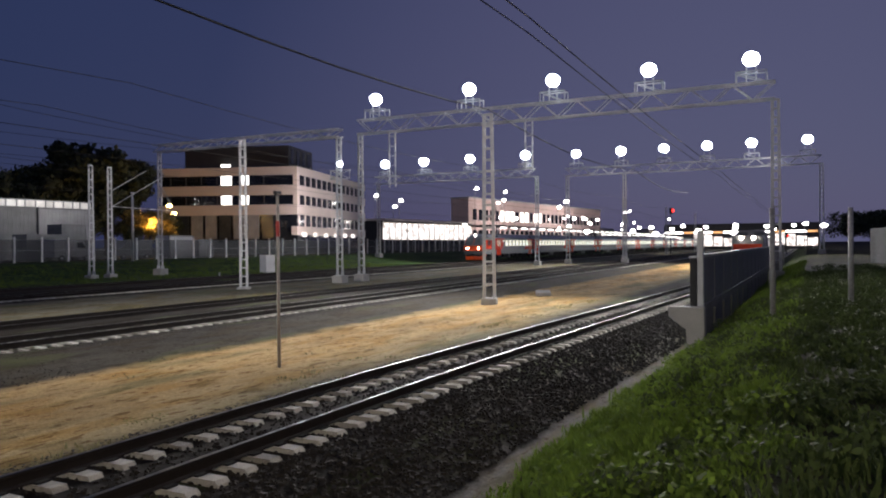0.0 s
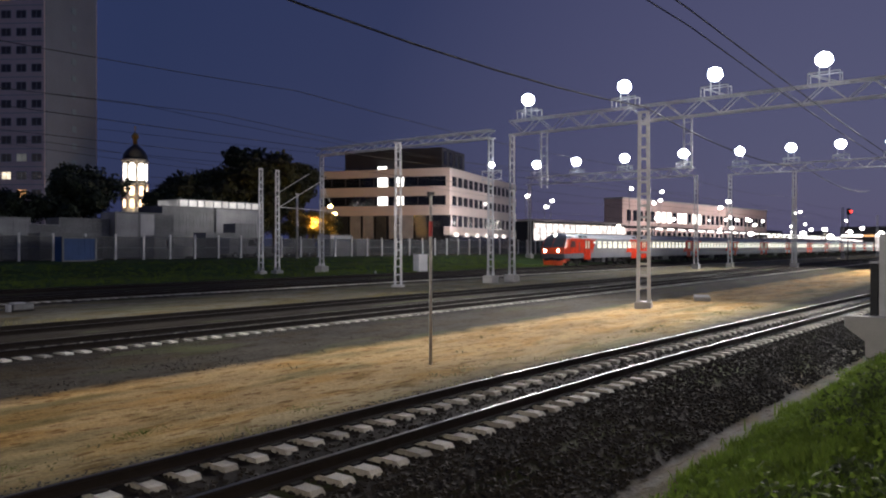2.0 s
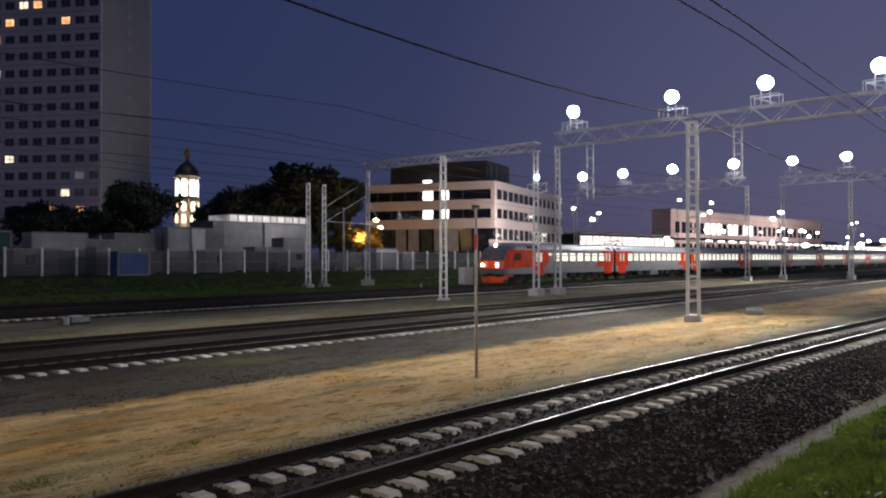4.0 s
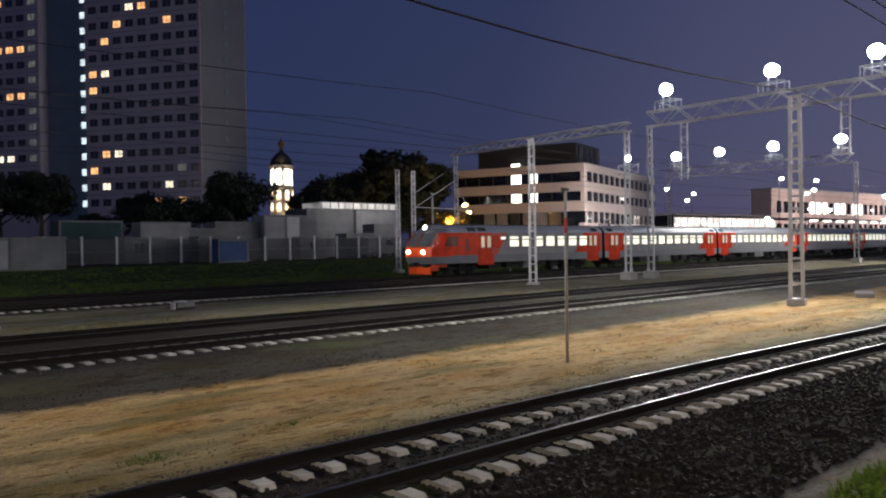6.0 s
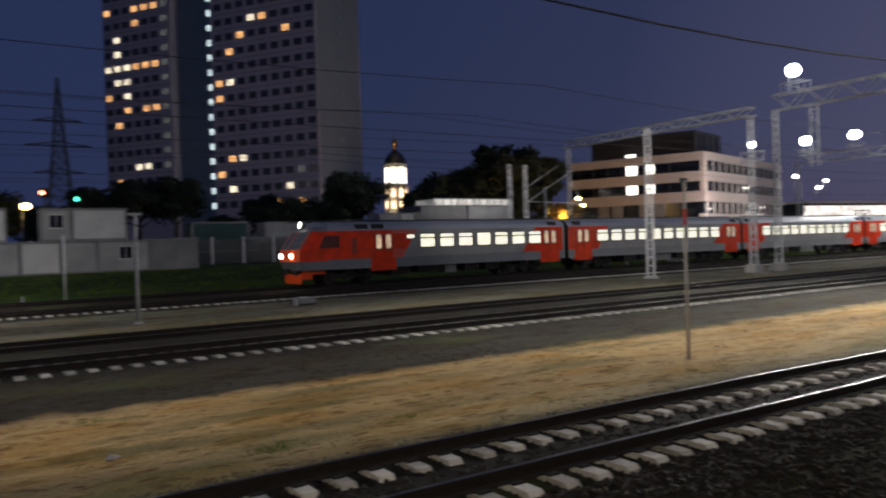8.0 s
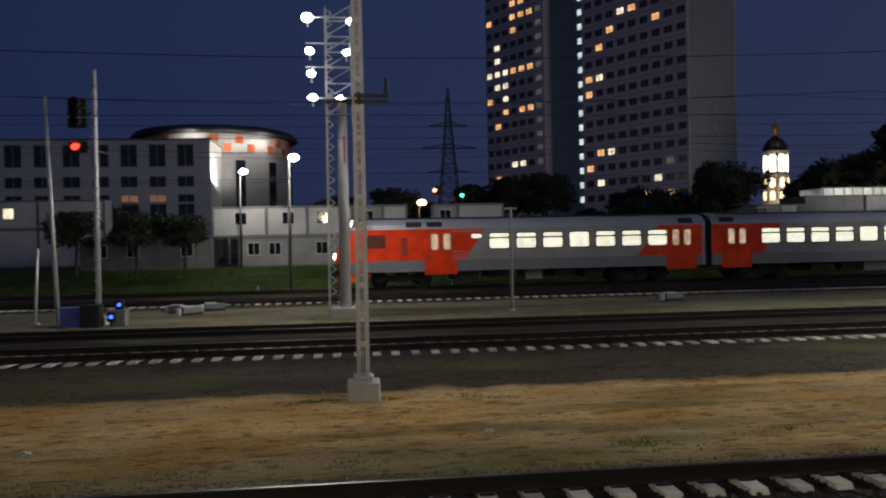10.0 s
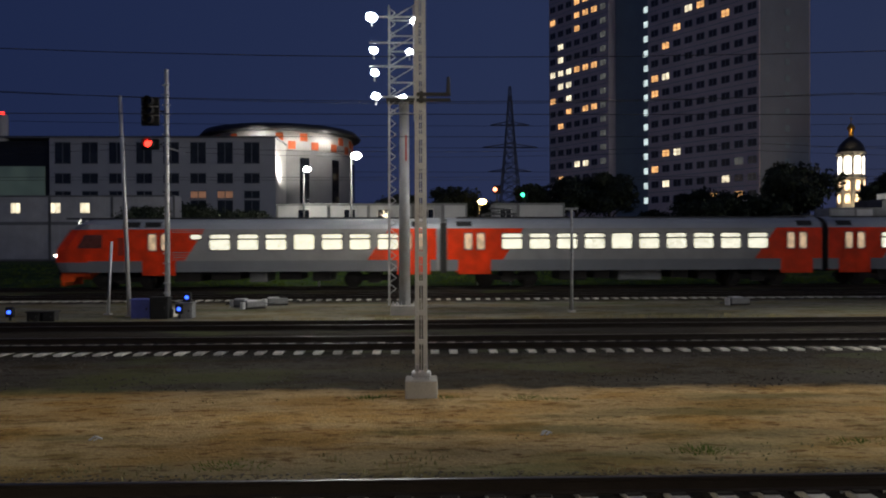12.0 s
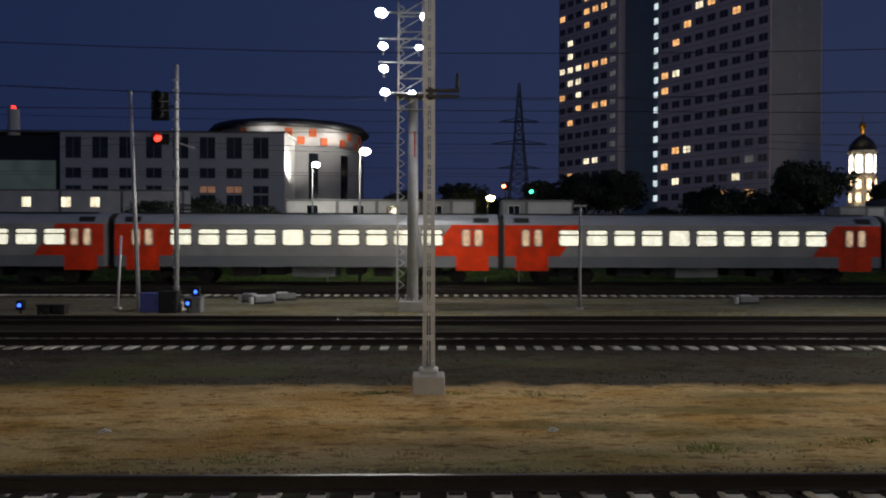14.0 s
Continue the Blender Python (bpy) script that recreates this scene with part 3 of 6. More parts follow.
def scatter_shrubs(name, clumps, xr, yr, mat, seed, label):
    """Low leafy clumps: small leaves over uneven mounds."""
    rng = np.random.default_rng(seed)
    verts, faces = [], []
    for _ in range(clumps):
        cx, cy = rng.uniform(*xr), rng.uniform(*yr)
        r = rng.uniform(.22, .55)
        lumps = [(cx + rng.normal(0, r * .5), cy + rng.normal(0, r * .5), r * rng.uniform(.5, .9)) for _ in range(4)]
        for _ in range(int(300 * r / .4)):
            lx, ly, lr = lumps[rng.integers(4)]
            d = rng.normal(0, 1, 3)
            d /= np.linalg.norm(d)
            q = lr * rng.uniform(.6, 1.08)
            p = np.array((lx, ly, ground_z(ly) + .08)) + d * q * (1, 1, .7)
            if p[2] < ground_z(ly) - .05:
                p[2] = ground_z(ly) + rng.uniform(0, .1)
            a1 = rng.normal(0, 1, 3)
            a1 /= np.linalg.norm(a1)
            a2 = np.cross(a1, d + .01)
            a2 /= np.linalg.norm(a2) + 1e-6
            w = rng.uniform(.025, .06)
            k = len(verts)
            verts += [tuple(p - a1 * w), tuple(p + a2 * w * .55), tuple(p + a1 * w), tuple(p - a2 * w * .55)]
            faces.append((k, k + 1, k + 2, k + 3))
    me = bpy.data.meshes.new(name)
    me.from_pydata(verts, [], faces)
    me.materials.append(mat)
    tagged(new(name, me), label, "shrubs", kind="stuff")


scatter_shrubs("bank_shrubs", 110, (6.5, 30), (-1.6, 2.2), SCRUB, 31, "dark leafy shrubs growing over the bank")
scatter_shrubs("bank_shrubs", 90, (5.5, 26), (.6, 3.4), GRASS, 32, "bright green leafy weeds on the bank")
scatter_shrubs("bank_shrubs", 150, (9, 55), (-9, -.8), SCRUB, 33, "dark leafy shrubs along the path")


for tx, ty in ((2.1, 15.2), (2.6, 15.0), (.45, 15.3), (-1.0, 15.4), (4.2, 11.0), (6.8, 11.4), (-2.6, 10.4), (9.5, 10.6)):
    tuft = thing("grass_tuft", "small green grass tuft growing on the sand", "grass tuft", "tufts on the sand", pose(tx, ty, ground_z(ty)))
    rng_t = random.Random(int(tx * 10) + 50)
    bm = B()
    for _ in range(130):
        ang, rad, hh = rng_t.uniform(0, 6.28), rng_t.uniform(0, .3), rng_t.uniform(.015, .05)
        bx, by = math.cos(ang) * rad * 1.8, math.sin(ang) * rad
        w = .012
        f = [bm.verts.new(p) for p in ((bx - w, by, -.03), (bx + w, by, -.03), (bx + math.cos(ang) * .06, by + math.sin(ang) * .06, hh))]
        bm.faces.new(f)
    tagged(part("blade_clump", bm, GRASS, tuft), kind="stuff")


# ---- masts, portals and floodlights ----
def lattice_mast(x, y, height, label, w=.42, block=(.62, .5), turn=0.0, group="lattice masts", foot=None, leg=(.055, .17)):
    """Two channel legs tied by battens on a concrete block."""
    z = ground_z(y) if foot is None else foot
    t = thing("lattice_mast", label, "mast", group, pose(x, y, z, 0, 0, turn))
    bw, bh = block
    bm = B()
    box(bm, -bw / 2, bw / 2, -bw / 2, bw / 2, -.4, bh)
    part("base_block", bm, CONCRETE, t, "weathered concrete base block", bevel=.02)
    bm = B()
    box(bm, -w / 2 - .09, w / 2 + .09, -.2, .2, bh, bh + .03)
    part("base_plate", bm, GALV, t)
    for s in (-1, 1):
        bm = B()
        wt = w * .72
        bar(bm, (s * w / 2, 0, bh + .02), (s * wt / 2, 0, height), *leg)
        part("leg", bm, GALV, t)
        bm = B()
        prism(bm, [(s * w / 2 - .015, -.18), (s * w / 2 + .015, -.18), (s * w / 2 + .015, .18), (s * w / 2 - .015, .18)], bh + .03, bh + .30)
        part("gusset", bm, GALV, t)
    n = max(6, int(height / .62))
    for i in range(1, n + 1):
        k = i / n
        ww = w * (1 - .28 * k) + .02
        for s in (-1, 1):
            bm = B()
            box(bm, -ww / 2, ww / 2, s * leg[1] / 2 - .012, s * leg[1] / 2 + .012, -.05, .05)
            part("batten", bm, GALV, t).location = (0, 0, bh + .15 + (height - bh - .2) * k)
    return t


def truss_x(t, x, y0, y1, z0, z1, width=.7, bay=1.35):
    """A box girder across the tracks, in the space of t."""
    for zx in (z0, z1):
        for s in (-1, 1):
            bm = B()
            bar(bm, (x + s * width / 2, y0, zx), (x + s * width / 2, y1, zx), .10)
            part("chord", bm, GALV, t)
    n = max(2, round((y1 - y0) / bay))
    step = (y1 - y0) / n
    data = {}
    for i in range(n):
        up = i % 2
        if up not in data:
            for s in (-1, 1):
                bm = B()
                a, b = ((0, z0), (step, z1)) if up else ((0, z1), (step, z0))
                bar(bm, (s * width / 2, a[0], a[1]), (s * width / 2, b[0], b[1]), .055)
                data.setdefault(up, []).append(mesh_of("brace", bm, GALV))
            bm = B()
            bar(bm, (-width / 2, 0, z0), (width / 2, step, z0), .05)
            data[up].append(mesh_of("brace", bm, GALV))
            bm = B()
            bar(bm, (-width / 2, 0, z1), (width / 2, 0, z1), .05)
            data[up].append(mesh_of("brace", bm, GALV))
        for me in data[up]:
            part("brace", me, None, t).location = (x, y0 + i * step, 0)


def floodlight(place, aim, group, size=1.0, label="bright white floodlight on a bracket above the gantry", stand=1.1):
    t = thing("floodlight", label, "floodlight", group, Matrix.Translation(place))
    turn = (Vector(aim) - Vector(place)).to_track_quat("-Z", "Y").to_matrix().to_4x4()
    w, h = .62 * size, .46 * size
    bm = B()
    hw, hh = w * .72, h * .72
    a = [bm.verts.new(p) for p in ((-hw, -hh, 0), (hw, -hh, 0), (hw, hh, 0), (-hw, hh, 0), (-w * .6, -h * .6, .34 * size), (w * .6, -h * .6, .34 * size), (w * .6, h * .6, .34 * size), (-w * .6, h * .6, .34 * size))]
    for q in ((0, 3, 2, 1), (4, 5, 6, 7), (0, 1, 5, 4), (1, 2, 6, 5), (2, 3, 7, 6), (3, 0, 4, 7)):
        bm.faces.new([a[i] for i in q])
    placed(part("housing", bm, GALV, t, bevel=.04 * size), turn)
    # lens built larger than a real one, its bloom put into the shape
    bm = B()
    k = .86
    pts = [(w * k * math.cos(i * math.pi / 10), h * 1.04 * math.sin(i * math.pi / 10)) for i in range(20)]
    f = [bm.verts.new((x * .8, y * .8, -.14 * size)) for x, y in pts]
    g = [bm.verts.new((x, y, -.012)) for x, y in pts]
    bm.faces.new(f)
    bm.faces.new(g[::-1])
    for i in range(20):
        bm.faces.new((f[i], g[i], g[(i + 1) % 20], f[(i + 1) % 20]))
    placed(part("lens", bm, FLOOD, t, "glowing white lens, oversized to carry its bloom"), turn)
    bm = B()
    for s in (-1, 1):
        bar(bm, (0, s * .3 * size, -.2 * size), (0, s * .3 * size, -stand), .06)
    bar(bm, (0, -.36 * size, -.24 * size), (0, .36 * size, -.24 * size), .07)
    part("bracket", bm, GALV, t)
    return t


def platform_rail(t, x, y, z):
    """A small service cage under a floodlight."""
    bm = B()
    for dy in (-.95, .95):
        for dx in (-.4, .4):
            bar(bm, (x + dx, y + dy, z), (x + dx, y + dy, z + .75), .05)
    for dx in (-.4, .4):
        bar(bm, (x + dx, y - .95, z + .75), (x + dx, y + .95, z + .75), .06)
        bar(bm, (x + dx, y - .95, z), (x + dx, y + .95, z + .75), .04)
    part("service_cage", bm, GALV, t)


def portal(x, y0, y1, z0, depth, lamps, lamp_z, label, columns, group):
    t = thing("portal_beam", label, "gantry", "floodlit gantries")
    truss_x(t, x, y0, y1, z0, z0 + depth)
    for ly in lamps:
        platform_rail(t, x, ly, z0 + depth)
    for cy in columns:
        lattice_mast(x, cy, z0 - ground_z(cy), "galvanised lattice column carrying the gantry", .5, (.95, .6), 90, "gantry columns")
    for ly in lamps:
        floodlight((x - .2, ly, lamp_z), (x - 40, ly * .6 + 8, 0), group, 1.0 if x < 60 else 1.25, stand=lamp_z - z0 - depth)
    return t


gantry_a = portal(54, 1.9, 34.1, 12.1, 1.15, FLOOD_A_Y, 14.85, "wide galvanised lattice gantry with five floodlights", (34.0, 1.9), "gantry floodlights")
for dy, dz in ((30.9, 4.6), (19.0, 3.8)):
    bm = B()
    for s in (-.28, .28):
        bar(bm, (54, dy + s, 12.1), (54, dy + s, 12.1 - dz), .09)
    for k in range(5):
        bar(bm, (54, dy - .28, 11.7 - k * .8), (54, dy + .28, 11.7 - k * .8), .05)
    part("drop_post", bm, GALV, gantry_a)
portal(51.2, 34.1, 54.6, 11.55, .62, (), 14, "bare lattice gantry over two tracks", (34.3, 54.2), "")
portal(100.4, 34.5, 60.5, 12.2, 1.1, FLOOD_C_Y, 15.2, "distant lattice gantry with four floodlights", (34.2, 60), "distant gantry floodlights")
portal(111, -1.6, 33.2, 13.0, 1.1, FLOOD_D_Y, 16.25, "distant wide lattice gantry with six floodlights", (32.9, -1.6, 24.3), "distant gantry floodlights")
cage = thing("lamp_bracket", "small lamp platform clamped to a gantry column", "bracket", "", pose(51.2, 34.0, 8.1))
bm = B()
for dy in (-.9, .9):
    bar(bm, (-.3, dy, 0), (-.3, dy, .7), .05)
    bar(bm, (-.3, -dy, .7), (-.3, dy, 0), .04)
bar(bm, (-.3, -1, 0), (-.3, 1, 0), .06)
bar(bm, (-.3, -1, .7), (-.3, 1, .7), .06)
part("frame", bm, GALV, cage)
floodlight((50.9, 34.0, 9.3), (20, 30, 0), "column floodlights", .42, "small white floodlight on a gantry column", .5)

lattice_mast(36.5, 15.1, 10.0, "slender galvanised lattice mast between sand and tracks", .55, (.8, .3), 105)
slender = lattice_mast(0.0, 15.56, 11.5, "slender steel mast on a square concrete block", .17, (.66, .37), 0, leg=(.035, .09))
bm = B()
bar(bm, (0, .02, .40), (0, .02, 11.4), .12, .02)
part("web", bm, GALV, slender)
bm = B()
prism(bm, [(-.2, -.16), (.2, -.16), (.2, .16), (-.2, .16)], .40, .51)
part("foot_collar", bm, GALV, slender, bevel=.03)
lattice_mast(41.6, 36.0, 10.6, "galvanised lattice mast on the gravel strip", .45, (.9, .15), 125)
lattice_mast(43.9, 54.4, 9.6, "paired lattice mast behind the tracks", .45, (.8, .3), 0)
lattice_mast(45.8, 54.4, 9.6, "paired lattice mast behind the tracks", .45, (.8, .3), 0)
for mx in (154.0, 205.0, 262.0):
    lattice_mast(mx, 33.9, 12.5, "distant lattice mast beside the main line", .5, (.9, .4), 90)

# cantilever arms on the paired masts
canti = thing("cantilever_arm", "galvanised cantilever arm bracing the paired masts", "bracket", "", pose(45.8, 54.4, 0))
bm = B()
bar(bm, (.1, 0, 7.6), (3.4, -.6, 9.6), .07)
bar(bm, (.1, 0, 6.2), (4.6, -.8, 8.9), .07)
bar(bm, (.1, 0, 6.3), (6.4, -1.0, 6.1), .08)
bar(bm, (4.6, -.8, 8.9), (6.4, -1.0, 6.1), .05)
part("arm", bm, GALV, canti)
bm = B()
tube(bm, (6.3, -1.0, 6.1), (6.3, -1.0, 5.5), .06, .06, 8)
part("insulator", bm, DARK_STEEL, canti)

# bracket on the slender mast
arm = thing("mast_bracket", "dark insulator bracket bolted across the slender mast", "bracket", "", pose(0.28, 15.5, 5.68))
bm = B()
box(bm, -.36, .34, -.05, .05, -.03, .03)
box(bm, -.36, .34, -.05, .05, .09, .15)
box(bm, -.30, -.22, -.08, .08, -.05, .17)
part("beam", bm, DARK_STEEL, arm)
bm = B()
tube(bm, (.30, 0, .15), (.30, 0, .48), .05, .03, 8)
part("insulator", bm, DARK_STEEL, arm)


# ---- overhead wires ----
def wire(name, pts, r, label):
    cu = bpy.data.curves.new(name, "CURVE")
    cu.dimensions = "3D"
    cu.bevel_depth, cu.bevel_resolution = r, 1
    sp = cu.splines.new("POLY")
    sp.points.add(len(pts) - 1)
    for p, q in zip(sp.points, pts):
        p.co = (*q, 1)
    cu.materials.append(CABLE)
    tagged(new(name, cu), label, "overhead wire", "overhead wires")


def sagging(y, z, sag, r, label, start=-92.0, span=37.0, n=10):
    pts = []
    for k in range(n):
        for i in range(8):
            u = i / 8
            pts.append((start + span * (k + u), y, z - 4 * sag * u * (1 - u)))
    pts.append((start + span * n, y, z))
    wire("overhead_wire", pts, r, label)


sagging(15.2, 9.85, .75, .034, "thick dark feeder cable sagging between masts", -37.2, 37.0, 4)
sagging(7.0, 8.6, .25, .018, "thin dark wire over the near siding", -30, 50, 4)
sagging(7.0, 9.05, .15, .022, "thin dark wire over the near siding", -30, 50, 4)
for ty, zc, zm in ((21.43, 6.45, 8.5), (26.25, 6.5, 8.15), (40.9, 6.4, 8.2), (45.0, 6.6, 8.4)):
    sagging(ty, zc, .03, .011, "thin contact wire over the track")
    sagging(ty, zm, .45, .012, "thin messenger wire above the contact wire")
sagging(33.0, 9.4, .5, .012, "thin feeder wire along the masts")


# ---- flood mast, signals and lineside posts ----
def flood_mast():
    x, y = -0.75, 32.4
    z = ground_z(y)
    t = thing("flood_mast", "tall lattice floodlight mast with a ladder and lamps", "light mast", "", pose(x, y, z))
    bm = B()
    box(bm, -.55, .55, -.55, .55, -.3, .42)
    part("base_block", bm, CONCRETE, t, "concrete base block", bevel=.03)
    for k in range(6):
        bm = B()
        tube(bm, (-.45 + .18 * k, -.4, .42), (-.45 + .18 * k, -.4, .58), .035, n=6)
        part("anchor_bolt", bm, GALV, t)
    bm = B()
    tube(bm, (.05, 0, .42), (.05, 0, 9.2), .25, .21, 14)
    part("pole", bm, GALV, t, "broad grey tubular pole", True)
    for dx, dy in ((-.62, -.35), (-.62, .35), (.5, -.35), (.5, .35)):
        bm = B()
        bar(bm, (dx, dy, .42 if dx < 0 else 8.4), (dx * .92, dy, 13.2), .06)
        part("leg", bm, GALV, t)
    for k in range(26):
        zz = .9 + k * .47
        bm = B()
        bar(bm, (-.62, -.35, zz), (-.30, -.35, zz + .23), .035)
        bar(bm, (-.62, -.35, zz + .47), (-.30, -.35, zz + .23), .035)
        part("brace", bm, GALV, t)
    for k in range(7):
        zz = 8.6 + k * .66
        bm = B()
        bar(bm, (-.6, -.35, zz), (.5, -.35, zz + .66), .04)
        bar(bm, (-.6, -.35, zz), (.5, -.35, zz), .05)
        part("brace", bm, GALV, t)
    for s in (.58, .92):
        bm = B()
        bar(bm, (s, -.3, 1.6), (s, -.3, 12.6), .035)
        part("ladder_rail", bm, GALV, t)
    for k in range(30):
        bm = B()
        bar(bm, (.58, -.3, 1.8 + k * .36), (.92, -.3, 1.8 + k * .36), .05)
        part("ladder_rung", bm, GALV, t)
    for zz in (9.3, 10.6, 11.6, 12.7):
        bm = B()
        bar(bm, (-1.4, -.4, zz), (.7, -.4, zz), .06)
        part("lamp_arm", bm, GALV, t)
    bm = B()
    box(bm, -.7, .9, -.6, .5, 9.15, 9.22)
    part("platform", bm, DARK_STEEL, t)
    bm = B()
    box(bm, .10, .16, -.29, -.25, 6.6, 7.7)
    part("marker_strip", bm, material("red_marker", (.55, .03, .03), .5), t, "narrow red marker strip")
    # floodlights on the arms
    for lx, lz, s in ((-2.05, 12.35, .36), (-1.97, 10.95, .27), (-1.93, 10.0, .27), (-1.88, 9.0, .27), (-.25, 12.2, .24), (-.45, 10.9, .22), (-.75, 8.95, .22)):
        floodlight((lx, 31.9, lz), (lx - 2 if lx < -1 else lx + 3, 20, 0), "flood mast lamps", s * 1.25, "small white floodlight on the tall mast", .35)


flood_mast()


LAMP_GREY = material("pale_grey_strip", (.35, .36, .38), .6, .2, .2, 2, 20, .05)


def signal_mast():
    x, y = -10.8, 32.3
    t = thing("signal_mast", "tall railway signal mast showing a red light", "railway signal", "", pose(x, y, ground_z(y)))
    bm = B()
    box(bm, -.35, .35, -.35, .35, -.3, .35)
    part("base_block", bm, CONCRETE, t, bevel=.02)
    bm = B()
    tube(bm, (0, 0, .3), (0, 0, 10.5), .11, .09, 10)
    part("pole", bm, GALV, t, "pale galvanised pole", True)
    for k in range(22):
        bm = B()
        bar(bm, (-.13, -.14, 1 + k * .42), (.17, -.14, 1 + k * .42), .05)
        part("rung", bm, GALV, t)
    for hz, n, red in ((8.72, 3, False), (7.32, 1, True)):
        head = B()
        h = .19 * n + .04
        box(head, -1.06, -.30, -.06, .06, hz - h, hz + h)
        hd = part("signal_head", head, BLACK, t, "black signal head with hoods", bevel=.03)
        for i in range(n):
            c = hz + h - .22 - i * .38
            bm = B()
            tube(bm, (-.68, -.06, c + .02), (-.68, -.42, c + .02), .19, .20, 14, False)
            part("hood", bm, BLACK, hd)
            if i:
                bm = B()
                box(bm, -1.05, -.31, -.075, -.058, c + .17, c + .21)
                part("seam", bm, LAMP_GREY, hd, "pale seam between hoods")
            bm = B()
            tube(bm, (-.68, -.07, c), (-.68, -.10, c), .13, .13, 14)
            part("lens", bm, RED_LIGHT if red else GLASS_DARK, hd)
        bm = B()
        bar(bm, (-.4, 0, hz), (.05, 0, hz), .06)
        part("arm", bm, DARK_STEEL, t)
    bm = B()
    tube(bm, (-.68, -.10, 7.32), (-.68, -.36, 7.30), .11, .14, 12)
    part("lit_lens", bm, RED_LIGHT, t, "glowing red lens")
    bm = B()
    bar(bm, (0, 0, 7.2), (.75, 0, 6.95), .06)
    part("stay_arm", bm, GALV, t)


signal_mast()


def lineside_post(x, y, height, r, label, cap=True, lean=0.0, mat=GALV, group="lineside posts"):
    t = thing("lineside_post", label, "post", group, pose(x, y, ground_z(y), 0, lean, 0))
    bm = B()
    tube(bm, (0, 0, -.3), (0, 0, height), r, r * .9, 10)
    part("pole", bm, mat, t, smooth=True)
    if cap:
        bm = B()
        box(bm, -.28, .28, -.05, .05, height - .02, height + .07)
        part("crossbar", bm, mat, t)
    bm = B()
    fh = .08 if r > .05 else -.04
    box(bm, -.14, .14, -.14, .14, -.25, fh)
    part("footing", bm, CONCRETE, t)
    return t


lineside_post(6.67, 33.0, 4.55, .07, "dull steel post with a short crossbar", mat=CONTAINER_MID)
lineside_post(5.8, 48.2, 3.9, .06, "thin pale post beyond the tracks", False)
lineside_post(58.5, 66.0, 7.4, .13, "pale concrete pole with a crossbar behind the grass")
lineside_post(-12.4, 32.3, 9.4, .09, "tall thin mast leaning slightly beside the signal", False, -2.2)
lineside_post(-13.6, 33.0, 3.2, .06, "short leaning steel post by the signal", False, 3.0)
sign = lineside_post(15.4, 12.2, 4.45, .042, "rusty steel post on the sand with a small sign on top", False, 0, material("rusty_post_paint", (.42, .39, .35), .7, .3, .35, 3, 30, .2))
bm = B()
box(bm, -.13, .12, -.04, .04, 4.44, 4.52)
part("sign_plate", bm, DARK_STEEL, sign, "small dark sign plate", bevel=.01)
bm = B()
tube(bm, (0, 0, 3.35), (0, 0, 3.75), .047, .047, 10)
part("red_band", bm, material("red_band_paint", (.5, .04, .03), .6), sign, "faded red band")
bm = B()
tube(bm, (-.18, .02, 4.38), (.02, .02, 4.44), .025, .025, 8)
part("lamp_tube", bm, DARK_STEEL, sign)

# boundary posts beside the bank
for px, py, h in ((20.7, .82, 2.85), (22.4, -1.0, 2.6)):
    lineside_post(px, py, h, .07, "grey concrete post standing in the bank grass", False, 0, CONTAINER_MID, "bank posts")


LAMP_POLE = material("grey_lamp_pole", (.12, .125, .13), .6, .4, .2, 2, 20, .05)


def street_lamp(x, y, h, label, mat=STREET, size=.28, group="street lamps"):
    t = thing("street_lamp", label, "street lamp", group, pose(x, y, ground_z(y)))
    bm = B()
    tube(bm, (0, 0, -.2), (0, 0, h), .10, .06, 8)
    part("pole", bm, LAMP_POLE, t, smooth=True)
    bm = B()
    bar(bm, (0, 0, h), (.35, -.4, h + .12), .06)
    part("arm", bm, GALV, t)
    # lantern takes the round shape and size of the lamp's glare
    bm = B()
    lathe(bm, [(.2 * size, .62 * size), (.75 * size, .42 * size), (size, 0), (.8 * size, -.38 * size), (.3 * size, -.6 * size)], 14, (.35, -.4))
    hd = part("lantern", bm, mat, t, "glowing lantern, rounded to the size of its glare", True)
    hd.location = (0, 0, h)
    return t


# pole and lantern for the added foreground lamp, never in view
street_lamp(-6.35, -6.6, 6.6, "unseen street lamp behind the camera, added to light the foreground", STREET, .3)
street_lamp(-4.5, 48.9, 8.55, "tall street lamp glowing white behind the tracks", STREET, .36)
street_lamp(-9.6, 62.0, 7.7, "street lamp glowing white among the cabins", STREET, .34)
street_lamp(7.7, 98.4, 7.0, "street lamp glowing warm before the trees", SODIUM, .6)
street_lamp(93, 97, 8.4, "sodium street lamp lighting a maple tree", SODIUM, .5)
street_lamp(95, 98, 7.2, "sodium street lamp lighting a maple tree", SODIUM, .45)
street_lamp(91.6, 99, 5.6, "sodium street lamp lighting a maple tree", SODIUM, .35)


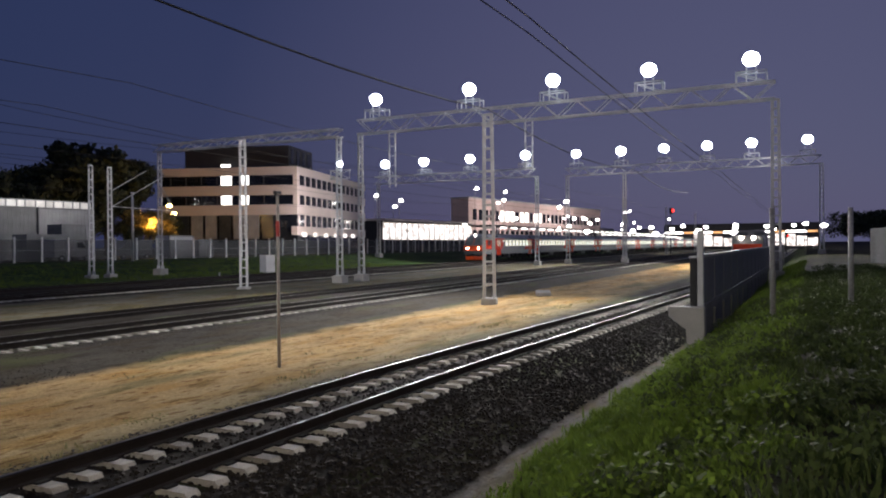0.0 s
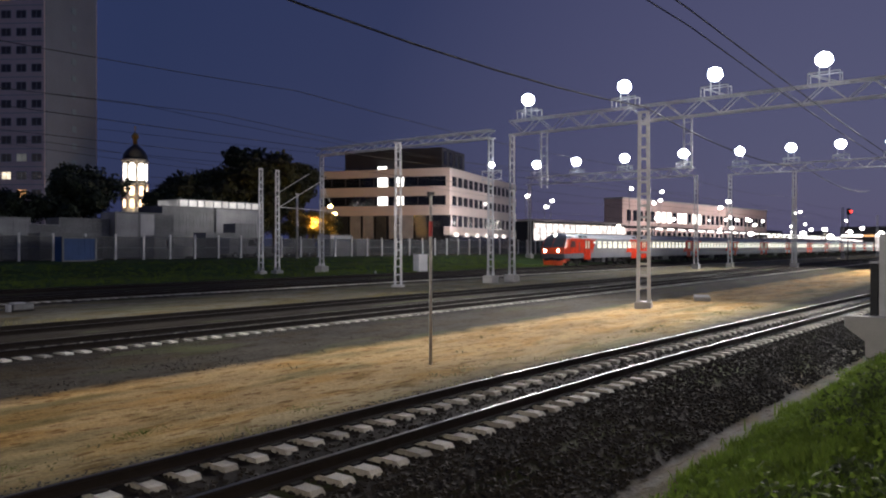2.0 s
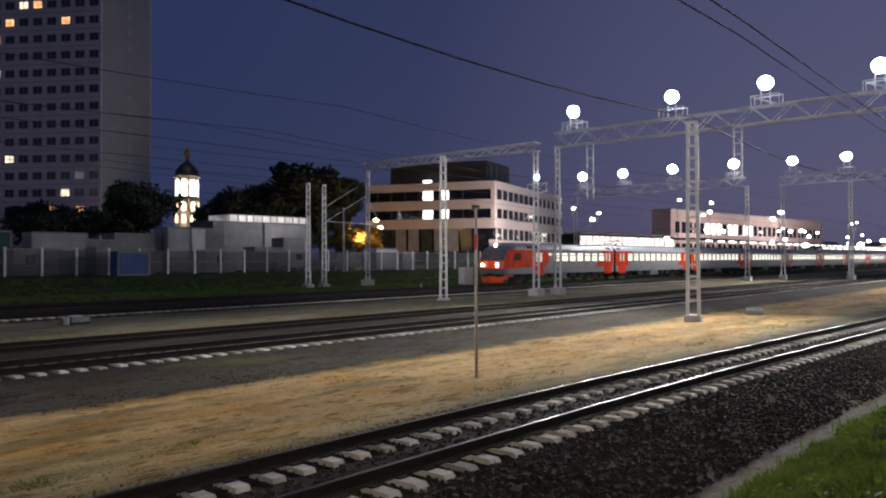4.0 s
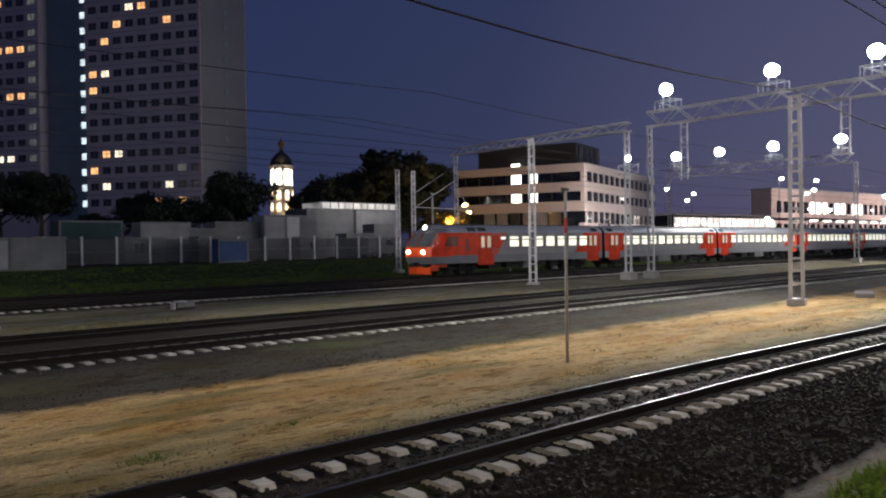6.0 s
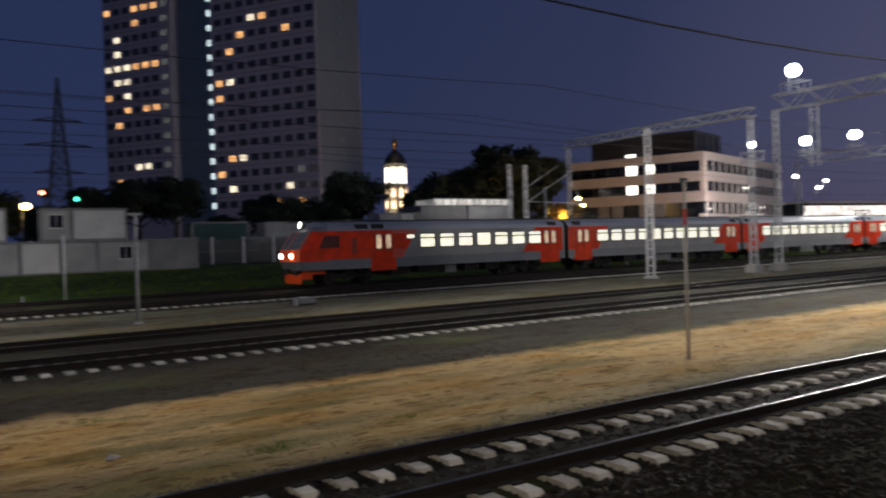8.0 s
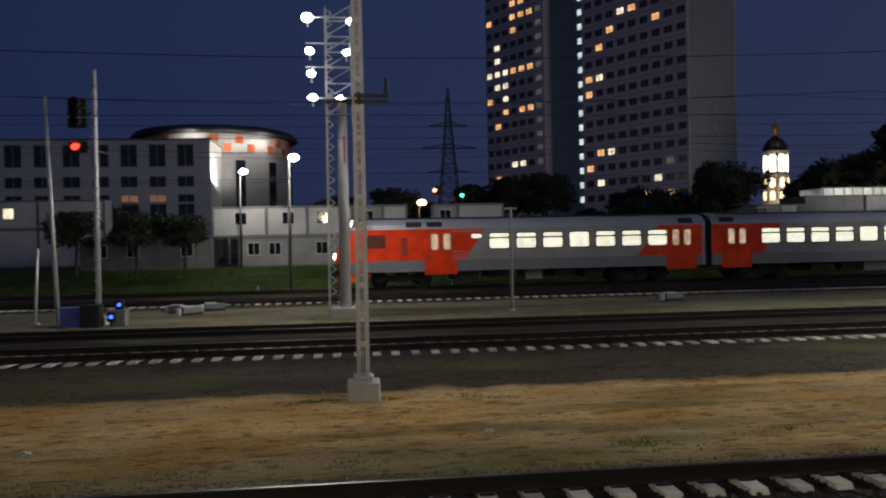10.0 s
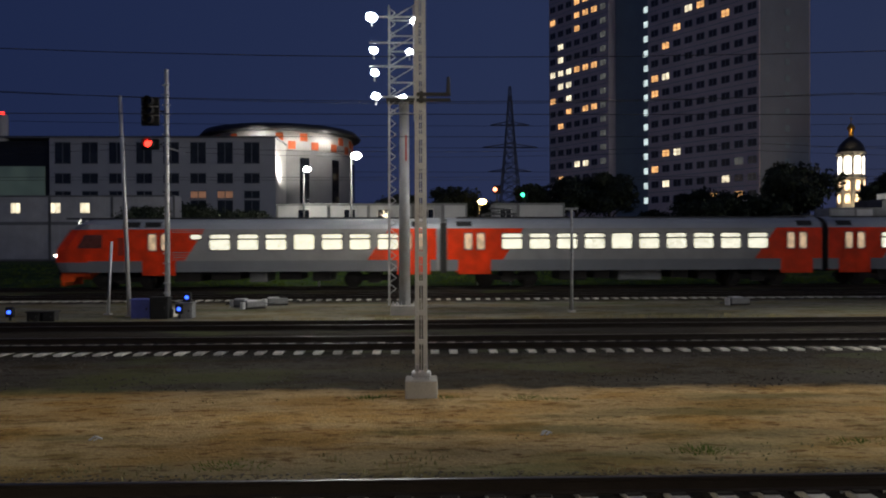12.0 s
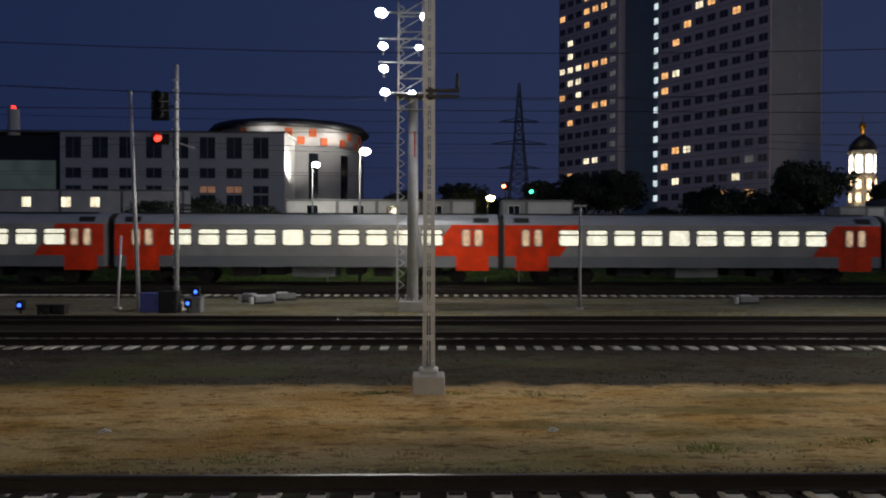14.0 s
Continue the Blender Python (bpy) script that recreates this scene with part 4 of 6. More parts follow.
# ---- lineside equipment ----
def cabinet(name, x, y, w, d, h, mat, label, category="cabinet", turn=0):
    t = thing(name, label, category, "", pose(x, y, ground_z(y), 0, 0, turn))
    bm = B()
    box(bm, -w / 2, w / 2, -d / 2, d / 2, -.1, h)
    part("body", bm, mat, t, bevel=.02)
    bm = B()
    box(bm, -w / 2 + .06, w / 2 - .06, -d / 2 - .025, -d / 2 + .003, .08, h - .1)
    dr = part("door", bm, mat, t, bevel=.008)
    bm = B()
    box(bm, w / 2 - .16, w / 2 - .12, -d / 2 - .05, -d / 2 - .02, h * .45, h * .6)
    part("handle", bm, DARK_STEEL, dr)
    bm = B()
    box(bm, -w / 2 - .04, w / 2 + .04, -d / 2 - .05, d / 2 + .04, h, h + .05)
    part("lid", bm, mat, t)
    return t


cabinet("relay_cabinet", 62.0, 50.5, 1.5, .8, 1.75, material("white_cabinet_paint", (.80, .80, .79), .6, 0, .12, 1.5, 20, .05), "white relay cabinet standing at the foot of the grass")
cabinet("signal_box", -10.75, 31.3, .75, .5, .85, BLACK, "black signal cabinet at the mast foot")
# box colour holds the blue light thrown by the dwarf signals
cabinet("signal_box", -11.6, 31.6, .8, .5, .75, material("blue_lit_box", (.12, .15, .50), .6), "signal cabinet with blue signal glow in its colour")
cabinet("signal_box", -9.75, 31.5, .6, .5, .6, CONTAINER_GREY, "grey signal cabinet at the mast foot")
for bx in (-15.5, -14.9):
    cabinet("cable_box", bx, 30.6, .5, .4, .35, BLACK, "low black cable box on gravel")


def dwarf_signal(x, y, h, label):
    t = thing("dwarf_signal", label, "railway signal", "blue dwarf signals", pose(x, y, ground_z(y)))
    bm = B()
    tube(bm, (0, 0, -.1), (0, 0, h - .1), .05, n=8)
    part("post", bm, DARK_STEEL, t)
    bm = B()
    box(bm, -.16, .16, -.1, .1, h - .2, h + .2)
    hd = part("head", bm, BLACK, t, bevel=.03)
    bm = B()
    tube(bm, (0, -.1, h), (0, -.15, h), .075, .065, 12)
    part("lens", bm, BLUE_LIGHT, hd, "glowing blue lens")


dwarf_signal(-9.75, 31.6, .85, "low dwarf signal glowing blue")
dwarf_signal(-9.95, 31.2, .4, "low dwarf signal glowing blue")
dwarf_signal(-16.6, 30.8, .35, "low dwarf signal glowing blue")


def switch_machine(x, y, turn, label):
    t = thing("point_machine", label, "point machine", "point machines", pose(x, y, ground_z(y), 0, 0, turn))
    bm = B()
    box(bm, -.5, .5, -.22, .22, .08, .36)
    part("case", bm, CONTAINER_GREY, t, bevel=.04)
    bm = B()
    box(bm, -.46, .1, -.2, .2, .36, .42)
    part("cover", bm, GALV, t, bevel=.015)
    bm = B()
    bar(bm, (.5, .05, .2), (1.1, .05, .2), .05)
    part("rod", bm, DARK_STEEL, t)
    bm = B()
    bar(bm, (-.5, 0, .2), (-1.0, .0, .12), .05)
    part("rod", bm, DARK_STEEL, t)
    bm = B()
    tube(bm, (-.62, -.05, .02), (-.62, -.05, .34), .13, n=10)
    part("motor", bm, GALV, t)
    bm = B()
    box(bm, -.5, .5, -.2, .2, -.1, .08)
    part("bearer", bm, UNDER, t)


switch_machine(15.5, 36.2, 10, "grey point machine beside the track")
switch_machine(-8.6, 36.8, -15, "grey point machine beside the track")
switch_machine(-7.2, 37.8, 20, "grey point machine beside the track")
switch_machine(-7.9, 35.8, 40, "grey point machine beside the track")
slab = thing("concrete_slab", "flat concrete slab lying on the sand", "slab", "", pose(44.2, 14.7, -.45, 0, 0, 20))
bm = B()
box(bm, -1.1, 1.1, -.45, .45, 0, .24)
part("block", bm, CONCRETE, slab, bevel=.04)
for lx, ly in ((2.03, 12.15), (-5.2, 12.1)):
    lt = thing("litter", "scrap of pale wrapper lying on the sand", "litter", "", pose(lx, ly, ground_z(ly), 0, 0, 30))
    bm = B()
    for a, b in (((-.09, 0, .01), (.0, .04, .06)), ((0, .04, .06), (.1, -.02, .015)), ((-.03, -.04, .01), (.05, -.05, .05))):
        bar(bm, a, b, .05, .01)
    part("wrapper", bm, CONTAINER, lt)


# white marker stakes by the far tracks
for mx, my in ((3.6, 47.6), (-6.4, 47.4), (52.0, 47.8)):
    mk = thing("marker_stake", "small white stake in the ballast", "stake", "white stakes", pose(mx, my, ground_z(my)))
    bm = B()
    box(bm, -.06, .06, -.06, .06, -.1, .5)
    part("stake", bm, CONTAINER, mk, bevel=.015)


# ---- shunter waiting on the siding ----
def parked_shunter():
    t = thing("parked_shunter", "grey and red shunting locomotive parked on the siding with headlights on", "locomotive", "", pose(78, 7.86 + bend(78), 0))
    bm = B()
    extrude_x(bm, [(-1.45, 1.05), (1.45, 1.05), (1.45, 3.05), (1.25, 3.35), (-1.25, 3.35), (-1.45, 3.05)], .3, 9.0)
    part("hood", bm, SLATE_PAINT, t, "grey engine hood", bevel=.05)
    bm = B()
    box(bm, .24, .30, -1.3, 1.3, 1.5, 2.5)
    part("front_panel", bm, RED_PAINT, t, "red painted front panel")
    bm = B()
    extrude_x(bm, [(-1.5, 1.05), (1.5, 1.05), (1.5, 3.6), (1.1, 3.9), (-1.1, 3.9), (-1.5, 3.6)], 5.2, 8.0)
    cab = part("cab", bm, GREY_PAINT, t, "grey cab above the hood", bevel=.04)
    for s in (-1, 1):
        bm = B()
        box(bm, 5.14, 5.21, s * .75 - .45, s * .75 + .45, 3.40, 3.70)
        part("cab_window", bm, CAB_GLASS, cab)
        bm = B()
        lathe(bm, [(.10, 0), (.16, .05), (.15, .12), (.08, .16)], 12)
        placed(part("headlight", bm, HEADLIGHT, t, "glowing headlight"), pose(.30, s * .54, 3.1, 0, -90, 0))
        bm = B()
        tube(bm, (-.35, s * .95, 1.05), (.3, s * .95, 1.05), .10, .13, 10)
        tube(bm, (-.42, s * .95, 1.05), (-.35, s * .95, 1.05), .24, .24, 14)
        part("buffer", bm, UNDER, t)
        bm = B()
        bar(bm, (.1, s * 1.4, 1.0), (.1, s * 1.4, 2.1), .05)
        bar(bm, (.1, s * 1.4, 2.1), (.9, s * 1.4, 2.1), .05)
        part("handrail", bm, GALV, t)
    bm = B()
    box(bm, .0, 9.2, -1.5, 1.5, .80, 1.05)
    part("deck", bm, UNDER, t)
    bm = B()
    box(bm, -.06, .0, -1.5, 1.5, .62, 1.1)
    part("buffer_beam", bm, RED_PAINT, t, "red buffer beam")
    bogie(t, 2.2)
    bogie(t, 7.0)


# ---- dark barrier and concrete bracket ----
def barrier():
    t = thing("noise_barrier", "long dark panel barrier with a pale cap along the track", "barrier", "", pose(23.0, 2.85, 0))
    n = 28
    panel = B()
    box(panel, .07, 2.93, -.07, .05, .87, 2.26)
    pm = mesh_of("panel", panel, BARRIER)
    cap = B()
    box(cap, 0, 2.99, -.10, .10, 2.26, 2.34)
    cm = mesh_of("cap", cap, CONCRETE)
    beam = B()
    box(beam, 0, 2.99, -.11, .16, .62, .87)
    bmh = mesh_of("beam", beam, BARRIER)
    # dark sheet added to close the opening below the beam
    low = B()
    box(low, .07, 2.93, -.05, .03, -1.1, .62)
    lm_ = mesh_of("lower_panel", low, BARRIER)
    post = B()
    box(post, -.07, .07, -.085, .11, -1.1, 2.26)
    pom = mesh_of("post", post, BARRIER)
    for i in range(n):
        for nm, me in (("panel", pm), ("cap", cm), ("beam", bmh), ("lower_panel", lm_), ("post", pom)):
            part(nm, me, None, t).location = (i * 3.0, 0, 0)
    bm = B()
    box(bm, -.30, -.10, -.12, .05, .85, 3.05)
    part("end_post", bm, GALV, t, "taller steel end post", bevel=.01)
    bm = B()
    box(bm, -.32, -.08, .07, .25, .86, 2.25)
    part("stub_post", bm, DARK_STEEL, t, "short dark end post", bevel=.01)
    bm = B()
    box(bm, -.34, -.06, .05, .27, 2.25, 2.30)
    part("post_cap", bm, GALV, t)
    s = thing("concrete_bracket", "pale concrete bracket pillar with a cantilevered head", "bracket pillar", "", pose(22.5, 2.9, 0))
    bm = B()
    a = [(-.24, -1.1), (.24, -1.1), (.24, .22), (.75, .58), (.75, .86), (-.24, .86)]
    extrude_x(bm, a, -.2, .2)
    part("pillar", bm, CONCRETE, s, bevel=.02)
    bm = B()
    box(bm, -.3, .3, -.35, .35, -1.3, -.92)
    part("footing", bm, CONCRETE, s)


barrier()


# ---- the train ----
CAR_L = 22.0
PITCH = 22.35
HALF = 1.72
BODY_OUTLINE = [(-1.72, 1.0), (1.72, 1.0), (1.72, 3.42), (1.60, 3.68), (1.30, 3.92), (.8, 4.06), (0, 4.10), (-.8, 4.06), (-1.30, 3.92), (-1.60, 3.68), (-1.72, 3.42)]
SEAL = material("window_frame_paint", (.10, .10, .105), .5, .2)


def side_panel(bm, outline, s, y=1.735):
    """A flat shape of (x, z) on the side wall, thickened inwards."""
    a = [bm.verts.new((x, s * y, z)) for x, z in outline]
    b = [bm.verts.new((x, s * (y - .03), z)) for x, z in outline]
    k = len(outline)
    bm.faces.new(a)
    bm.faces.new(b[::-1])
    for i in range(k):
        bm.faces.new((a[i], b[i], b[(i + 1) % k], a[(i + 1) % k]))


WINDOW_PARTS = {}


def window_meshes(w, h, split):
    key = (w, h, split)
    if key not in WINDOW_PARTS:
        fr = B()
        t = .05
        for x0, x1, z0, z1 in ((-w / 2 - t, w / 2 + t, -h / 2 - t, -h / 2), (-w / 2 - t, w / 2 + t, h / 2, h / 2 + t), (-w / 2 - t, -w / 2, -h / 2, h / 2), (w / 2, w / 2 + t, -h / 2, h / 2)):
            box(fr, x0, x1, -.02, .0, z0, z1)
        if split:
            box(fr, -w / 2, w / 2, -.025, .0, h * .15, h * .17 + .07)
        panes = []
        for z0, z1 in ((-h / 2, h * .17), (h * .17 + .05, h / 2)) if split else ((-h / 2, h / 2),):
            p = B()
            r = .08
            prism_pts = [(-w / 2 + r, z0), (w / 2 - r, z0), (w / 2, z0 + r), (w / 2, z1 - r), (w / 2 - r, z1), (-w / 2 + r, z1), (-w / 2, z1 - r), (-w / 2, z0 + r)]
            f = [p.verts.new((x, -.006, z)) for x, z in prism_pts]
            g = [p.verts.new((x, .0, z)) for x, z in prism_pts]
            p.faces.new(f)
            p.faces.new(g[::-1])
            for i in range(8):
                p.faces.new((f[i], g[i], g[(i + 1) % 8], f[(i + 1) % 8]))
            panes.append(p)
        WINDOW_PARTS[key] = (mesh_of("window_frame", fr, SEAL), panes)
        WINDOW_PARTS[key] = (WINDOW_PARTS[key][0], [mesh_of("pane", p, LIT_CAR if w > .5 or h < .5 else LIT_DOOR) for p in panes])
    return WINDOW_PARTS[key]


def car_window(t, x, z, w, h, split, s):
    fm, pm = window_meshes(w, h, split)
    f = part("window", fm, None, t)
    f.location = (x, s * 1.737, z)
    if s > 0:
        f.rotation_euler = (0, 0, math.pi)
    for me in pm:
        part("pane", me, None, f)


def car_door(t, x, s, lit=True):
    bm = B()
    box(bm, x - .72, x - .015, s * 1.742 - .012, s * 1.742 + .012, .80, 3.28)
    d1 = part("door_leaf", bm, RED_PAINT, t, bevel=.006)
    bm = B()
    box(bm, x + .015, x + .72, s * 1.742 - .012, s * 1.742 + .012, .80, 3.28)
    d2 = part("door_leaf", bm, RED_PAINT, t, bevel=.006)
    for d, dx in ((d1, -.36), (d2, .36)):
        fm, pm = window_meshes(.40, .92, False)
        for me in (fm, *pm):
            g = part("door_glass" if me is not fm else "glass_frame", me, None, d)
            g.location = (x + dx, s * 1.757, 2.68)
            if s > 0:
                g.rotation_euler = (0, 0, math.pi)


def bogie(t, x):
    bm = B()
    for s in (-1, 1):
        box(bm, x - 1.75, x + 1.75, s * 1.05 - .09, s * 1.05 + .09, .42, .68)
        box(bm, x - .35, x + .35, s * 1.05 - .16, s * 1.05 + .16, .30, .95)
        for dx in (-1.3, 1.3):
            box(bm, x + dx - .2, x + dx + .2, s * 1.05 - .15, s * 1.05 + .15, .36, .76)
    box(bm, x - .3, x + .3, -1.0, 1.0, .45, .9)
    b = part("bogie", bm, UNDER, t, "sooty black bogie")
    for dx in (-1.3, 1.3):
        for s in (-1, 1):
            w = B()
            tube(w, (x + dx, s * .72, .475), (x + dx, s * .86, .475), .475, .475, 20)
            tube(w, (x + dx, s * .68, .475), (x + dx, s * .72, .475), .50, .50, 20)
            part("wheel", w, UNDER, b)


def underframe(t, spans):
    for i, (x0, x1, z0) in enumerate(spans):
        bm = B()
        box(bm, x0, x1, -1.35, 1.35, z0, .97)
        part("equipment_box", bm, CONTAINER_GREY if i % 3 == 2 else UNDER, t, bevel=.03)


def roof_bits(t, xs):
    for x in xs:
        for s in (-1, 1):
            bm = B()
            prism_y = [(s * 1.70, 3.56), (s * 1.52, 3.84), (s * 1.40, 3.80), (s * 1.55, 3.5)]
            extrude_x(bm, prism_y, x - .45, x + .45)
            part("roof_vent", bm, BLACK, t, "dark louvred roof vent")
    bm = B()
    for s in (-1, 1):
        box(bm, .6, CAR_L - .6, s * .95 - .03, s * .95 + .03, 4.03, 4.12)
    part("roof_rail", bm, DARK_STEEL, t)


def pantograph(t, x):
    bm = B()
    for s in (-.55, .55):
        bar(bm, (x - 1.0, s, 4.32), (x + 1.0, s, 4.32), .06)
        bar(bm, (x - .9, s, 4.34), (x + .75, s * .8, 4.58), .045)
        bar(bm, (x + .75, s * .8, 4.58), (x - .5, s * .9, 4.66), .04)
    for dx in (-.9, .9):
        for s in (-.55, .55):
            tube(bm, (x + dx, s, 4.02), (x + dx, s, 4.30), .07, .05, 8)
    bar(bm, (x - .5, -.9, 4.68), (x - .5, .9, 4.68), .08)
    part("pantograph", bm, DARK_STEEL, t, "folded dark pantograph")


def side_paint(t, left_red, right_red, doors, x0):
    """Grey side with red ends, slate band below, both sides."""
    for s in (-1, 1):
        bm = B()
        top, mid = left_red
        side_panel(bm, [(x0, 1.62), (mid, 1.62), (top, 3.43), (x0, 3.43)], s)
        part("red_end_panel", bm, RED_PAINT, t, "red painted end panel")
        bm = B()
        top, mid = right_red
        side_panel(bm, [(mid, 1.62), (CAR_L, 1.62), (CAR_L, 3.43), (top, 3.43)], s)
        part("red_end_panel", bm, RED_PAINT, t, "red painted end panel")
        bm = B()
        side_panel(bm, [(x0, .98), (CAR_L, .98), (CAR_L, 1.615), (x0, 1.615)], s)
        part("lower_band", bm, SLATE_PAINT, t, "slate grey lower band")
        for dx in doors:
            bm = B()
            side_panel(bm, [(dx - .95, .78), (dx + .95, .78), (dx + .95, 1.7), (dx - .95, 1.7)], s, 1.739)
            part("door_step_panel", bm, RED_PAINT, t, "red door surround")
        # corrugation lines under the windows
        bm = B()
        for zz in (1.66, 1.80, 1.94, 2.08, 3.24, 3.34):
            box(bm, x0 + 4.6, CAR_L - 4.1, s * 1.727 - .014, s * 1.727 + .014, zz, zz + .035)
        part("side_rib", bm, GREY_PAINT, t)


def passenger_car(with_pantograph):
    t = thing("train_carriage", "grey suburban train carriage with red ends and lit windows", "train carriage", "carriages of the train")
    bm = B()
    extrude_x(bm, BODY_OUTLINE, 0, CAR_L)
    bm.normal_update()
    # end faces blackened to stand for the shade between carriages
    for f in bm.faces:
        f.material_index = 2 if len(f.verts) > 4 else (1 if f.calc_center_median().z > 3.45 else 0)
    part("body", bm, [GREY_PAINT, ROOF_PAINT, UNDER], t, "light grey body with a pale roof")
    side_paint(t, (4.45, 3.25), (CAR_L - 2.7, CAR_L - 4.0), (1.6, CAR_L - 1.5), 0.02)
    for s in (-1, 1):
        for i in range(10):
            car_window(t, 3.78 + 1.6 * i, 2.68, 1.15, .86, i != 4, s)
        for dx in (1.6, CAR_L - 1.5):
            car_door(t, dx, s)
    bogie(t, 3.6)
    bogie(t, CAR_L - 3.6)
    underframe(t, ((6.6, 8.2, .42), (8.6, 9.6, .5), (10.1, 12.6, .38), (13.2, 14.2, .5), (14.8, 15.9, .42)))
    roof_bits(t, (1.0, CAR_L - 1.0))
    # bellows made nearly body-wide so the gap stays black
    bm = B()
    box(bm, -.34, -.01, -1.5, 1.5, .85, 3.75)
    part("gangway", bm, RUBBER, t, "black rubber gangway bellows")
    if with_pantograph:
        pantograph(t, 3.2)
    return t


def head_car():
    t = thing("head_carriage", "red and grey driving carriage with a slanted cab front", "train carriage", "carriages of the train")
    bm = B()
    extrude_x(bm, BODY_OUTLINE, 2.2, CAR_L + .2)
    bm.normal_update()
    # end faces take the same black for the shaded gap
    for f in bm.faces:
        f.material_index = 2 if len(f.verts) > 4 else (1 if f.calc_center_median().z > 3.45 else 0)
    part("body", bm, [GREY_PAINT, ROOF_PAINT, UNDER], t, "light grey body with a pale roof")
    # slanted nose, level by level
    levels = [(1.0, .30, 1.25, 1.72), (1.55, .05, 1.38, 1.72), (2.28, .10, 1.40, 1.72), (2.34, .16, 1.38, 1.72), (3.42, .95, 1.22, 1.72), (3.72, 1.25, .95, 1.58), (4.0, 1.75, .5, 1.05), (4.08, 2.2, .4, .75)]
    bm = B()
    rings = []
    for z, xf, hf, hb in levels:
        xm = xf + .42
        hm = hf + .62 * (hb - hf)
        rings.append([bm.verts.new(p) for p in ((2.2, -hb, z), (xm + .35, -hb * .985, z), (xm - .18, -hm, z), (xf, -hf * .8, z), (xf - .03, 0, z), (xf, hf * .8, z), (xm - .18, hm, z), (xm + .35, hb * .985, z), (2.2, hb, z))])
    for i, (a, b) in enumerate(zip(rings, rings[1:])):
        for k in range(8):
            f = bm.faces.new((a[k], a[k + 1], b[k + 1], b[k]))
            if i == 0:
                f.material_index = 2
            elif i < 3:
                # front faces of the red cab take orange for the headlight glow
                f.material_index = 1 if 2 <= k <= 5 else 0
            elif i == 3:
                f.material_index = 3 if 2 <= k <= 5 else 0
            else:
                f.material_index = 4 if i < 5 else 5
    bm.faces.new(rings[-1])
    bm.faces.new(rings[0][::-1])
    part("cab_shell", bm, [RED_PAINT, ORANGE_FRONT, SLATE_PAINT, CAB_GLASS, SLATE_PAINT, ROOF_PAINT], t, "red slanted cab shell, headlight glow coloured in, with dark windscreen")
    pillar_paint = material("pillar_paint", (.6, .12, .08), .4)
    for lo, hi, w in (((.13, 0, 2.30), (.90, 0, 3.44), .09), ((.33, -1.50, 2.30), (1.12, -1.42, 3.44), .10), ((.33, 1.50, 2.30), (1.12, 1.42, 3.44), .10)):
        part("windscreen_pillar", bar(B(), lo, hi, w), pillar_paint, t, "red windscreen pillar")
    for s in (-1, 1):
        bm = B()
        lathe(bm, [(.09, 0), (.13, .04), (.14, .09), (.09, .14)], 14)
        placed(part("headlight", bm, HEADLIGHT, t, "glowing round headlight"), pose(.11, s * .88, 1.92, 0, -90, 0))
    bm = B()
    lathe(bm, [(.30, -.1), (.30, .12), (.24, .2)], 14)
    placed(part("lamp_housing", bm, SLATE_PAINT, t), pose(1.24, 0, 3.82, 0, -75, 0))
    bm = B()
    lathe(bm, [(.20, .18), (.2, .24), (.12, .27)], 14)
    placed(part("roof_headlight", bm, TOPLIGHT, t, "lit roof headlight"), pose(1.24, 0, 3.82, 0, -75, 0))
    # coupler, dark buffer zone, orange plough
    bm = B()
    box(bm, .25, .9, -1.1, 1.1, .72, 1.0)
    box(bm, -.25, .4, -.16, .16, .82, 1.12)
    part("coupler", bm, UNDER, t)
    bm = B()
    a = [bm.verts.new(p) for p in ((.42, -1.25, .18), (.18, 0, .18), (.42, 1.25, .18), (.42, -1.35, .78), (.12, 0, .78), (.42, 1.35, .78), (.55, -1.25, .18), (.55, 1.25, .18), (.55, -1.35, .78), (.55, 1.35, .78))]
    for q in ((0, 1, 4, 3), (1, 2, 5, 4), (6, 8, 9, 7), (0, 3, 8, 6), (2, 7, 9, 5)):
        bm.faces.new([a[i] for i in q])
    bm.faces.new((a[3], a[4], a[5], a[9], a[8]))
    bm.faces.new((a[0], a[6], a[7], a[2], a[1]))
    for s in (-1, 1):
        box(bm, .5, 2.1, s * 1.36 - .03, s * 1.36 + .03, .72, .95)
        box(bm, .5, 1.2, s * 1.36 - .03, s * 1.36 + .03, .45, .72)
    part("plough", bm, ORANGE_FRONT, t, "bright orange snow plough")
    side_paint(t, (8.75, 7.6), (CAR_L - 2.7, CAR_L - 4.0), (6.15, CAR_L - 1.3), 2.15)
    for s in (-1, 1):
        bm = B()
        side_panel(bm, [(1.55, 2.36), (2.95, 2.36), (2.95, 3.12), (1.95, 3.12)], s, 1.748)
        part("cab_side_window", bm, CAB_SIDE_GLASS, t, "dark cab side window")
        bm = B()
        side_panel(bm, [(3.85, 1.95), (4.2, 1.95), (4.2, 2.95), (3.85, 2.95)], s, 1.745)
        part("grille", bm, GRILLE_RED, t)
        car_window(t, 8.25, 2.98, .62, .24, False, s)
        for i in range(7):
            car_window(t, 9.6 + 1.6 * i, 2.68, 1.15, .86, i != 3, s)
        for dx in (6.15, CAR_L - 1.3):
            car_door(t, dx, s)
    bogie(t, 3.9)
    bogie(t, CAR_L - 3.6)
    underframe(t, ((6.9, 8.4, .42), (9.0, 10.6, .5), (11.2, 12.2, .38), (12.9, 14.2, .5), (14.8, 15.9, .42)))
    roof_bits(t, (4.6, 5.8, CAR_L - 1.0))
    return t


parked_shunter()
HEAD = head_car()
CAR_A = passenger_car(True)
CAR_B = passenger_car(False)
